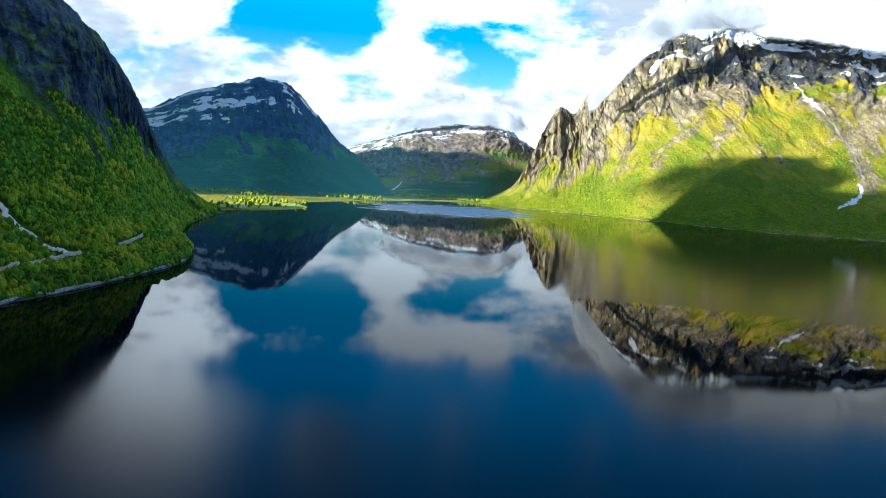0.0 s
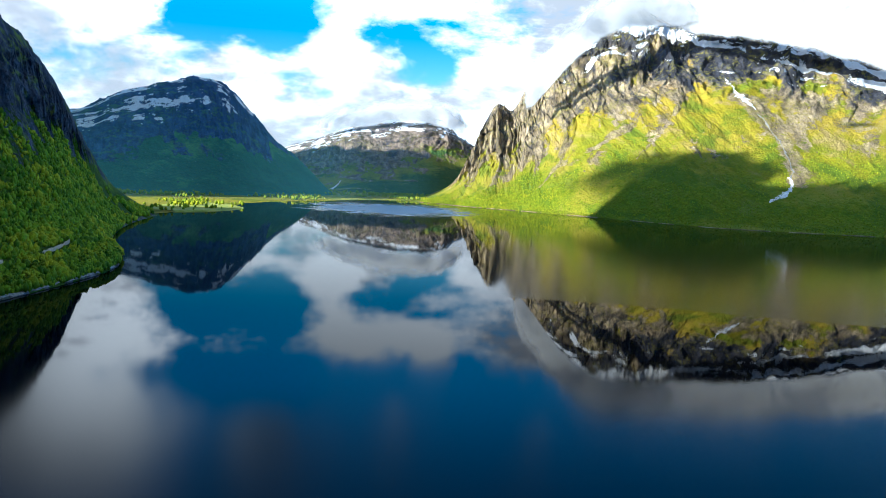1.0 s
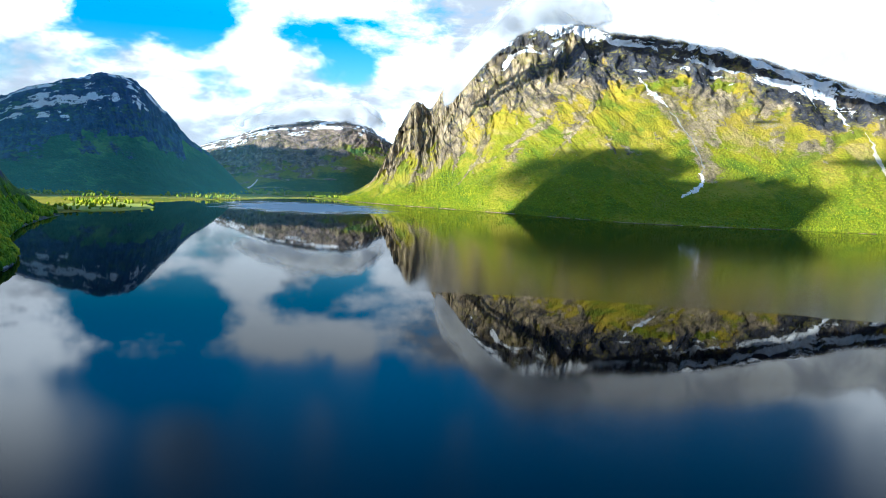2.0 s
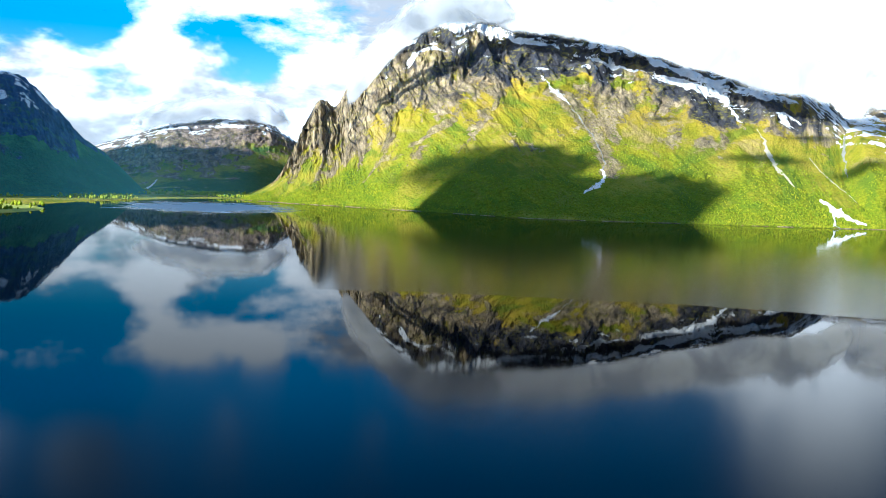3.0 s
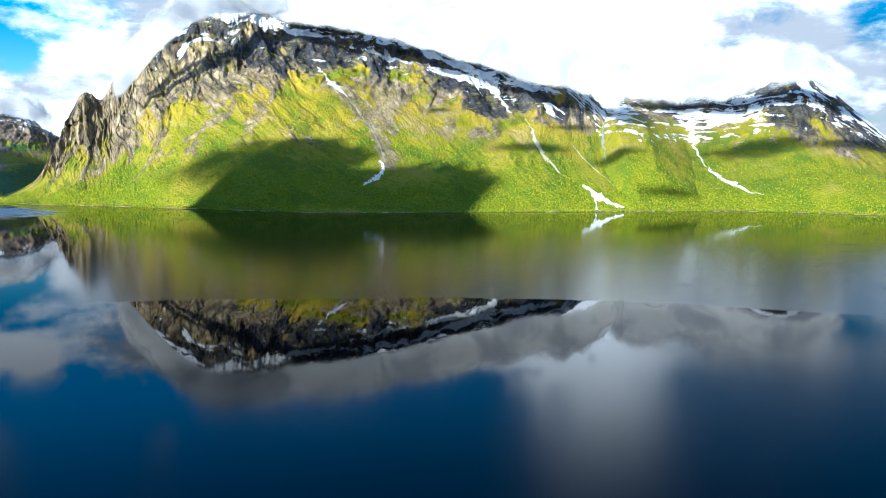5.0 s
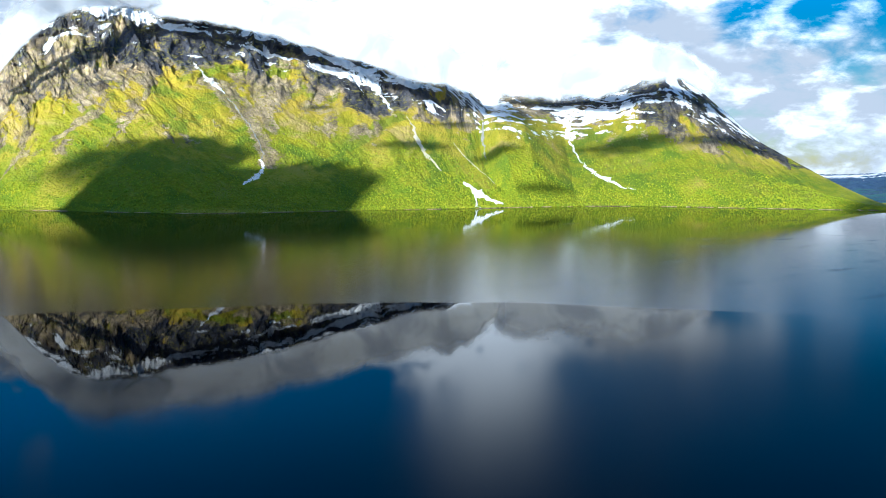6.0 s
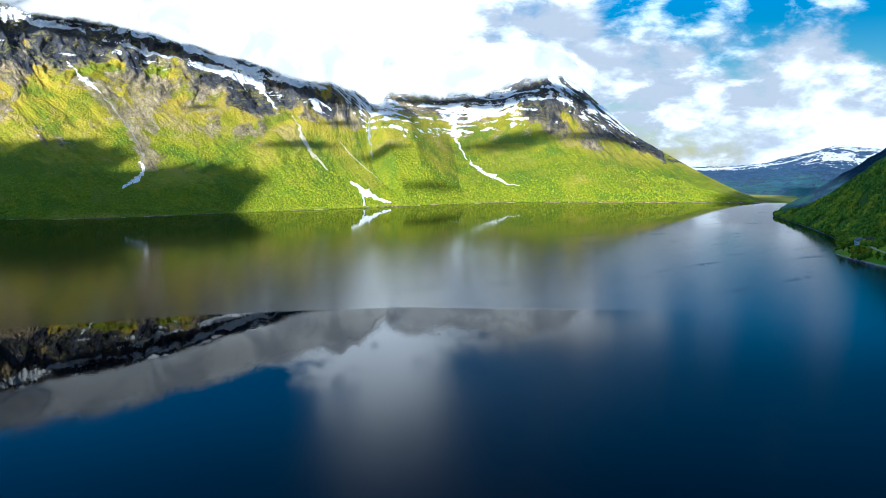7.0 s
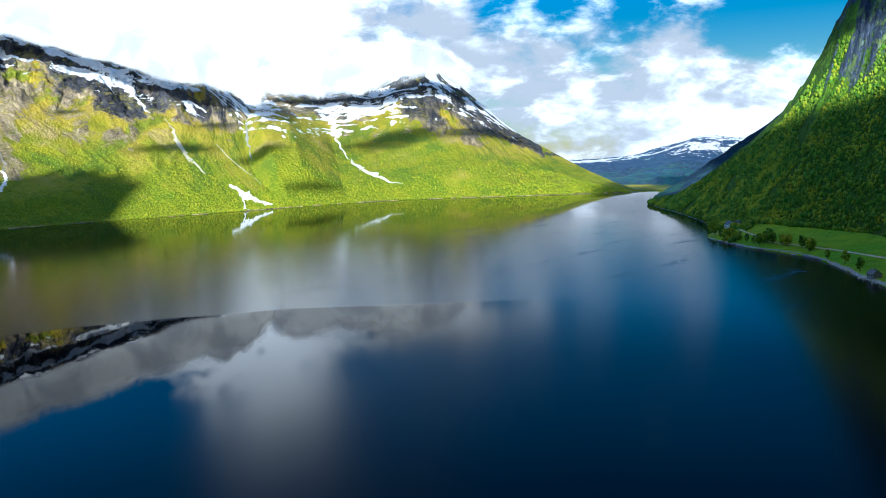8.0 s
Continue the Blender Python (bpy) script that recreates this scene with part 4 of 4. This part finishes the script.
ribbon(LEFT, [(0.0, 0.017), (0.08, 0.017), (0.16, 0.017), (0.24, 0.017), (0.32, 0.017), (0.42, 0.017)], (2, 3, 1.6, 2.6, 1.6, 1), "stony_beach", PEBBLES, "narrow pale stony beach along the wooded shore", "beach", lift=0.5, ragged=0.3, steps=160, seed=20)
ribbon(RIGHT, [(0.56, 0.016), (0.66, 0.016), (0.76, 0.016), (0.86, 0.016), (0.95, 0.016)], (1.2, 2, 1.4, 3.4, 2), "stony_beach", PEBBLES, "narrow pale stony beach below the fields", "beach", lift=0.5, ragged=0.3, steps=160, seed=21)
ribbon(RIGHT, [(0.53, 0.235), (0.56, 0.225), (0.62, 0.185), (0.675, 0.144), (0.706, 0.100), (0.757, 0.100), (0.816, 0.124), (0.874, 0.148), (0.94, 0.16)], (4.5, 4.5), "gravel_road", GRAVEL,
       "pale country road across the green fields", "road", lift=0.8, ragged=0.05, steps=120, seed=17)
ribbon(RIGHT, [(0.550, 0.030), (0.553, 0.10), (0.556, 0.18)], (34, 52, 46), "sunny_meadow", SUNNY_GRASS, "small meadow on the wooded cape, coloured yellow-green for the sun", "meadow", lift=1.4, ragged=0.2, seed=18)
ribbon(FAR, [(0.352, 0.20), (0.338, 0.13), (0.322, 0.04)], (3, 6, 9), "waterfall", FOAM, "thin white waterfall on the shaded far slope", "waterfall", lift=5.0, seed=19)


# ---------------------------------------------------------------- clouds on the tops
def cloud_material():
    mat, n, p = material("cloud")
    n.tree.nodes.clear()
    pos = n.add("ShaderNodeNewGeometry").outputs["Position"]
    thick = n.tree.nodes.new("ShaderNodeAttribute")
    thick.attribute_name = "thick"
    rag = n.math("MULTIPLY", n.math("SUBTRACT", n.noise(pos, 0.02, 6, 0.62, 0.6), 0.5), 1.1)
    a = n.step(n.math("ADD", thick.outputs["Fac"], n.math("MULTIPLY", rag, n.step(thick.outputs["Fac"], 0.02, 0.3))), 0.05, 0.95, 0.0, 0.94)
    # grey patches: the cloud's own shade put into the colour by noise
    tone = n.mix(n.step(n.noise(pos, 0.006, 4, 0.55, 0.5), 0.36, 0.56), (0.58, 0.60, 0.65), (0.95, 0.95, 0.95))
    body = n.add("ShaderNodeAddShader")
    n.link(n.add("ShaderNodeBsdfDiffuse", Color=n.vec("SCALE", tone, 0.46)).outputs[0], body.inputs[0])
    n.link(n.add("ShaderNodeBsdfTranslucent", Color=n.vec("SCALE", tone, 0.26)).outputs[0], body.inputs[1])
    mix = n.add("ShaderNodeMixShader", Fac=a)
    n.link(n.add("ShaderNodeBsdfTransparent").outputs[0], mix.inputs[1])
    n.link(body.outputs[0], mix.inputs[2])
    n.link(mix.outputs[0], n.add("ShaderNodeOutputMaterial").inputs[0])
    return mat


CLOUD = cloud_material()


def cloud_bank(m, span, hang, rise, out, label, seed, layers=2, edge=0.5, start=0.2):
    """A bank of cloud lying on a ridge: billowing sheets one behind the other, thin at their edges. hang: metres below the ridge along it."""
    cols, lines = 150, 44
    s, t = np.meshgrid(np.linspace(0, 1, cols), np.linspace(0, 1, lines))
    s, t = s.ravel(), t.ravel()
    c = spline(m.rows, span[0] + (span[1] - span[0]) * s)
    way = c[:, 2:4] - c[:, :2]
    way = way / np.linalg.norm(way, axis=1)[:, None]
    run = s * np.linalg.norm(c[-1, 2:4] - c[0, 2:4])
    low = np.interp(s, np.linspace(0, 1, len(hang)), hang)
    up = np.interp(s, np.linspace(0, 1, len(rise)), rise)
    pts, thick = [], []
    for k in range(layers):
        base = 30 * (fbm(run / 120, t * 0, 3, seed) - 0.5) + 28 * (layers - 1 - k)
        z = c[:, 4] - low + t * (low + up) + base
        billow = fbm(run / 130, z / 90, 2, seed + 13 * k)
        off = out * (1.0 + 0.14 * k) + 40 * billow - 25 * t
        pts.append(m.draw_back(np.column_stack([c[:, 2:4] - way * off[:, None], z]), np.full(len(s), 350.0), np.full(len(s), 0.66)))
        soft = smooth(t, 0.0, edge) * smooth(1 - t, 0.0, 0.6) * smooth(s, 0, start) * smooth(1 - s, 0, 0.2)
        thick.append(np.clip(soft * 1.7 + 1.3 * (fbm(run / 75, z / 55, 5, seed + 29 * k) - 0.5) * smooth(soft, 0.0, 0.25), 0, 1))
    me = bpy.data.meshes.new("cloud")
    idx = np.arange(cols * lines).reshape(lines, cols)
    quads = np.stack([idx[:-1, :-1], idx[:-1, 1:], idx[1:, 1:], idx[1:, :-1]], -1).reshape(-1, 4)
    quads = np.vstack([quads + k * cols * lines for k in range(layers)])
    pts = np.vstack(pts)
    me.vertices.add(len(pts))
    me.vertices.foreach_set("co", pts.astype(np.float32).ravel())
    me.loops.add(quads.size)
    me.loops.foreach_set("vertex_index", quads.astype(np.int32).ravel())
    me.polygons.add(len(quads))
    me.polygons.foreach_set("loop_start", np.arange(0, quads.size, 4, dtype=np.int32))
    me.polygons.foreach_set("use_smooth", np.ones(len(quads), dtype=bool))
    layer = me.attributes.new("thick", "FLOAT", "POINT")
    layer.data.foreach_set("value", np.concatenate(thick).astype(np.float32))
    me.update(calc_edges=True)
    me.materials.append(CLOUD)
    return tagged(new("cloud", me), label, "cloud", kind="stuff")


cloud_bank(GREAT, (0.24, 0.52), (65, 80, 100, 120, 95), (40, 25, 15, 12, 12), 250, "soft white and grey cloud on the mountain's shoulder", 3, edge=0.3)
cloud_bank(GREAT, (0.42, 0.84), (98, 116, 120, 114, 106, 97, 80), (12, 12, 15, 20, 30, 40), 240, "bright white cloud bank along the mountain top", 4, edge=0.3)
# unseen bank, added to shade the upper cliffs of the wooded hillside
cloud_bank(SOUTH, (0.27, 0.66), (-84, -84, -84, -84, -84), (420, 420, 420, 420, 420), 95, "unseen grey cloud on the mountain wall behind the bay, added to cast shade", 9, edge=0.05)
cloud_bank(SECOND, (0.2, 0.64), (75, 75, 70, 60, 25, 10), (90, 100, 100, 90, 70, 60), 120, "white cloud resting on the snowy ridge", 12, start=0.12)
cloud_bank(FAR, (0.20, 0.85), (5, 25, 35, 25, 20), (60, 90, 100, 100, 80), 95, "white cloud resting on the far mountain", 7)


def cloud_puff(middle, reach, label, seed, heading=0.0):
    """A small flat-based cumulus out of view, added to shade a slope, ragged towards its edge."""
    rings, spokes = 14, 36
    r, a = np.meshgrid(np.linspace(0.02, 1, rings), np.linspace(0, 2 * np.pi, spokes))
    r, a = r.ravel(), a.ravel()
    x, y = r * np.cos(a) * reach[0], r * np.sin(a) * reach[1]
    lump = fbm(x / 45 + 50, y / 45 + 50, 4, seed)
    h = radians(heading)
    x, y = x * math.cos(h) - y * math.sin(h), x * math.sin(h) + y * math.cos(h)
    pts = np.column_stack([middle[0] + x, middle[1] + y, middle[2] + 40 * lump * (1 - r * r)])
    me = grid_mesh("cloud", pts, spokes, rings)
    layer = me.attributes.new("thick", "FLOAT", "POINT")
    layer.data.foreach_set("value", np.clip(1.5 * (1 - r) + 2.0 * (lump - 0.5) * (1 - r), 0, 1).astype(np.float32))
    me.materials.append(CLOUD)
    return tagged(new("cloud", me), label, "cloud", kind="stuff")


# out of view, each set towards the sun from the slope it shades
cloud_puff((323, 941, 850), (300, 150), "unseen small cumulus over the lake, added to shade the slopes", 21)
cloud_puff((504, 768, 880), (240, 120), "unseen small cumulus over the lake, added to shade the slopes", 22)
cloud_puff((-184, 1546, 850), (80, 32), "unseen small cumulus over the lake, added to shade the slopes", 27)
cloud_puff((40, 1295, 850), (105, 50), "unseen small cumulus over the lake, added to shade the slopes", 25)
cloud_puff((-1085, 1175, 800), (360, 150), "unseen long cloud beside the high ridge, added to cast shade", 28, heading=25)
cloud_puff((-151, -58, 880), (260, 125), "unseen small cumulus over the bay, added to cast shade", 29, heading=28)
cloud_puff((-312, -477, 905), (190, 80), "unseen small cumulus over the bay, added to cast shade", 30, heading=28)
cloud_puff((-520, 545, 880), (110, 40), "unseen small cumulus over the lake, added to shade the slopes", 26)
cloud_puff((-374, 1062, 866), (170, 80), "unseen small cumulus beside the high ridge, added to cast shade", 23)
cloud_puff((-210, 915, 830), (150, 80), "unseen small cumulus beside the high ridge, added to cast shade", 24)


def haze_material():
    mat, n, p = material("haze")
    n.tree.nodes.clear()
    pos = n.add("ShaderNodeNewGeometry").outputs["Position"]
    thick = n.tree.nodes.new("ShaderNodeAttribute")
    thick.attribute_name = "thick"
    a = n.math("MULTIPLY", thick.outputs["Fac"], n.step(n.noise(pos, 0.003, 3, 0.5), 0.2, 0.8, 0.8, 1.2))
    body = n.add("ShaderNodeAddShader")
    # the haze's blue is put into the sheet's colour
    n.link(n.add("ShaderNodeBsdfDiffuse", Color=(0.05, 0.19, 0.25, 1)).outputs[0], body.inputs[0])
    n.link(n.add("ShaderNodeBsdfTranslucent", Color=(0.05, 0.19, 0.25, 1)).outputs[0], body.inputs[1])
    mix = n.add("ShaderNodeMixShader", Fac=a)
    n.link(n.add("ShaderNodeBsdfTransparent").outputs[0], mix.inputs[1])
    n.link(body.outputs[0], mix.inputs[2])
    n.link(mix.outputs[0], n.add("ShaderNodeOutputMaterial").inputs[0])
    return mat


HAZE = haze_material()


def haze_veil(line, high, low, top, label, fade=0.06):
    """An upright tinted sheet across the valley that stands in for thin haze, thickest over the water."""
    cols, lines = 50, 24
    s, t = np.meshgrid(np.linspace(0, 1, cols), np.linspace(0, 1, lines))
    s, t = s.ravel(), t.ravel()
    xy = spline(line, s)
    pts = np.column_stack([xy, -1.0 + t * high])
    a = (low + (top - low) * smooth(t, 0.0, 0.8)) * smooth(1 - t, 0, 0.25) * smooth(s, 0, fade) * smooth(1 - s, 0, 0.12)
    me = grid_mesh("haze", pts, lines, cols)
    layer = me.attributes.new("thick", "FLOAT", "POINT")
    layer.data.foreach_set("value", a.astype(np.float32))
    me.materials.append(HAZE)
    return tagged(new("haze", me), label, "haze", kind="stuff")


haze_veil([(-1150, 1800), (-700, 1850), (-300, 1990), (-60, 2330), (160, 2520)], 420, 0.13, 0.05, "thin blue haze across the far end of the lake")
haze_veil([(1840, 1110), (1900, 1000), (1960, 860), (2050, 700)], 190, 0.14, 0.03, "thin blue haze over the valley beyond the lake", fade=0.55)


# ---------------------------------------------------------------- farm, trees by the shore
def part(name, bm, mat, parent, label=""):
    me = bpy.data.meshes.new(name)
    bm.to_mesh(me)
    bm.free()
    me.materials.append(mat)
    ob = new(name, me)
    ob.parent = parent
    return tagged(ob, label)


def box(bm, lo, hi):
    made = bmesh.ops.create_cube(bm, size=1.0)["verts"]
    for v in made:
        v.co = Vector([lo[i] + (v.co[i] + 0.5) * (hi[i] - lo[i]) for i in range(3)])
    return made


BARK = plain_material("bark", (0.10, 0.08, 0.06), (0.25, 0.23, 0.20), 2.0)
SLATE = plain_material("slate_roof", (0.035, 0.04, 0.05), (0.08, 0.085, 0.095), 1.5, 0.6)
WHITE_WOOD = plain_material("white_boards", (0.62, 0.62, 0.60), (0.80, 0.80, 0.78), 1.2, 0.6)
RED_WOOD = plain_material("red_boards", (0.28, 0.05, 0.035), (0.36, 0.08, 0.05), 1.2, 0.7)
GREY_WOOD = plain_material("grey_boards", (0.16, 0.15, 0.14), (0.27, 0.26, 0.24), 1.2, 0.8)
GLASS = plain_material("window_glass", (0.02, 0.025, 0.03), (0.03, 0.04, 0.05), 1.0, 0.08)


def spot(m, u, v):
    p, _ = m.place(np.array([u, u + 0.004]), np.array([v, v]))
    return p[0], math.atan2(p[1][1] - p[0][1], p[1][0] - p[0][0])


def house(m, u, v, long, wide, high, wall, label, turn=0.0):
    place, heading = spot(m, u, v)
    top = new("house")
    a, b = long / 2, wide / 2
    rise = wide * 0.42
    bm = bmesh.new()
    box(bm, (-a, -b, -0.8), (a, b, high))
    for x in (-a, a):
        bm.faces.new([bm.verts.new(p) for p in ((x, -b, high), (x, b, high), (x, 0, high + rise))])
    part("walls", bm, wall, top)
    for side in (-1, 1):
        bm = bmesh.new()
        ov, th = 0.5, 0.22
        ring = [(side * (b + ov), high - ov * rise / b), (0, high + rise), (0, high + rise + th), (side * (b + ov), high - ov * rise / b + th)]
        ends = [[bm.verts.new((x, *q)) for q in ring] for x in (-a - ov, a + ov)]
        bm.faces.new(ends[0])
        bm.faces.new(ends[1][::-1])
        for i in range(4):
            bm.faces.new((ends[0][i], ends[0][i - 1], ends[1][i - 1], ends[1][i]))
        part("roof_side", bm, SLATE, top)
    bm = bmesh.new()
    box(bm, (a * 0.3, -0.45, high + rise * 0.6), (a * 0.3 + 0.8, 0.45, high + rise + 1.1))
    part("chimney", bm, STONE, top)
    for side in (-1, 1):
        for x in (-0.6, -0.2, 0.5):
            bm = bmesh.new()
            y = side * (b + 0.03)
            box(bm, (x * a - 0.6, y - 0.05, 1.0), (x * a + 0.6, y + 0.05, 2.3))
            part("window", bm, GLASS, top)
        bm = bmesh.new()
        box(bm, (0.15 * a - 0.5, side * (b + 0.03) - 0.05, 0.0), (0.15 * a + 0.5, side * (b + 0.03) + 0.05, 2.05))
        part("door", bm, GREY_WOOD, top)
    top.matrix_world = pose(place[0], place[1], place[2], 0, 0, math.degrees(heading) + turn)
    return tagged(top, label, "house")


house(RIGHT, 0.537, 0.20, 13, 8, 4.2, WHITE_WOOD, "white wooden farmhouse with a dark roof on the wooded cape", 10)
house(RIGHT, 0.552, 0.25, 8, 6, 3.0, GREY_WOOD, "small grey barn beside the country road", 40)
house(RIGHT, 0.905, 0.022, 9.5, 6.2, 2.8, GREY_WOOD, "grey wooden boathouse with a dark roof by the shore", 5)
house(RIGHT, 0.930, 0.030, 6, 5, 2.8, RED_WOOD, "small red wooden shed near the boathouse", 20)


def boat(m, u, v, label, turn):
    place, heading = spot(m, u, v)
    top = new("rowing_boat")
    bm = bmesh.new()
    rings = []
    for i in range(9):
        s = -1 + i / 4
        w = 0.95 * (1 - abs(s) ** 2.6)
        rings.append([bm.verts.new(p) for p in ((s * 2.6, -w, 0.75 + 0.25 * s * s), (s * 2.5, -w * 0.6, 0.15), (s * 2.4, 0, 0.0), (s * 2.5, w * 0.6, 0.15), (s * 2.6, w, 0.75 + 0.25 * s * s))])
    for p, q in zip(rings[:-1], rings[1:]):
        for k in range(4):
            bm.faces.new((p[k], p[k + 1], q[k + 1], q[k]))
    bmesh.ops.remove_doubles(bm, verts=bm.verts, dist=0.01)
    part("hull", bm, WHITE_WOOD, top)
    for x in (-0.9, 0.7):
        bm = bmesh.new()
        box(bm, (x - 0.15, -0.8, 0.45), (x + 0.15, 0.8, 0.52))
        part("thwart", bm, GREY_WOOD, top)
    top.matrix_world = pose(place[0], place[1], max(place[2], 0.05) + 0.05, 0, 0, math.degrees(heading) + turn)
    return tagged(top, label, "boat", group="boats on the shore")


for u, v, turn in ((0.890, 0.006, 80), (0.898, 0.007, 95), (0.915, 0.007, 70), (0.752, 0.008, 20)):
    boat(RIGHT, u, v, "small white rowing boat drawn up on the stony shore", turn)


def shore_tree(seed):
    rng = np.random.default_rng(seed)
    top = new("tree")
    bm = bmesh.new()
    rings = []
    lean = rng.normal(0, 0.25, 2)
    for z, r in ((-0.5, 0.30), (0.8, 0.20), (2.4, 0.15), (4.6, 0.06)):
        rings.append([bm.verts.new((r * math.cos(k * 1.0472) + lean[0] * z / 4, r * math.sin(k * 1.0472) + lean[1] * z / 4, z)) for k in range(6)])
    for p, q in zip(rings[:-1], rings[1:]):
        for k in range(6):
            bm.faces.new((p[k - 1], p[k], q[k], q[k - 1]))
    for k in range(4):
        d = Vector((math.cos(k * 1.7 + seed), math.sin(k * 1.7 + seed), 1.0)).normalized()
        o = Vector((lean[0] * 0.5, lean[1] * 0.5, 1.7 + 0.5 * k))
        side = d.orthogonal().normalized() * 0.06
        bm.faces.new([bm.verts.new(p) for p in (o - side, o + side, o + d * 1.8)])
        side = d.cross(side)
        bm.faces.new([bm.verts.new(p) for p in (o - side, o + side, o + d * 1.8)])
    part("trunk", bm, BARK, top)
    ball, tri = icosphere(1)
    vs, fs = [], []
    for k in range(34):
        a, h = rng.uniform(0, 2 * math.pi), rng.uniform(0.0, 1.0)
        reach = 1.9 * math.sin(math.pi * (0.12 + 0.80 * h)) * rng.uniform(0.45, 1.0)
        r = rng.uniform(0.45, 0.85)
        vs.append(ball * r * (1 + rng.uniform(-0.35, 0.3, (len(ball), 1))) + np.array([reach * math.cos(a) + lean[0], reach * math.sin(a) + lean[1], 1.5 + 4.6 * h]))
        fs.append(tri + k * len(ball))
    me = tri_mesh("crown", np.vstack(vs), np.vstack(fs))
    me.materials.append(LEAVES)
    new("crown", me).parent = top
    return tagged(top, "leafy green birch tree at the lake's edge", "tree", group="trees along the shore")


def plant_trees():
    rng = np.random.default_rng(77)
    kinds = [shore_tree(k) for k in range(6)]
    spots = [(LEFT, rng.uniform(0.0, 0.34), rng.uniform(0.025, 0.075)) for _ in range(90)]
    spots += [(RIGHT, u, v) for u, v in ((0.723, 0.086), (0.729, 0.08), (0.752, 0.077), (0.757, 0.07), (0.804, 0.026), (0.84, 0.035), (0.876, 0.028), (0.673, 0.06), (0.60, 0.05), (0.566, 0.057), (0.70, 0.04), (0.69, 0.05))]
    spots += [(RIGHT, u + rng.normal(0, 0.006), v + rng.normal(0, 0.008)) for u, v in ((0.70, 0.075), (0.728, 0.086), (0.70, 0.11), (0.62, 0.05), (0.635, 0.065), (0.765, 0.07)) for _ in range(6)]
    spots += [(RIGHT, rng.uniform(0.30, 0.50), rng.uniform(0.015, 0.058)) for _ in range(50)]
    for i, (m, u, v) in enumerate(spots):
        p, _ = m.place(np.array([u]), np.array([v]))
        size = rng.uniform(0.75, 1.25) if m is LEFT else rng.uniform(1.1, 1.9)
        at = pose(p[0][0], p[0][1], p[0][2], 0, 0, rng.uniform(0, 360))
        if i < 6:
            ob = kinds[i]
            ob.matrix_world = at
        else:
            ob = copy_thing(kinds[i % 6], at)
        ob.scale = (size, size, size)


plant_trees()
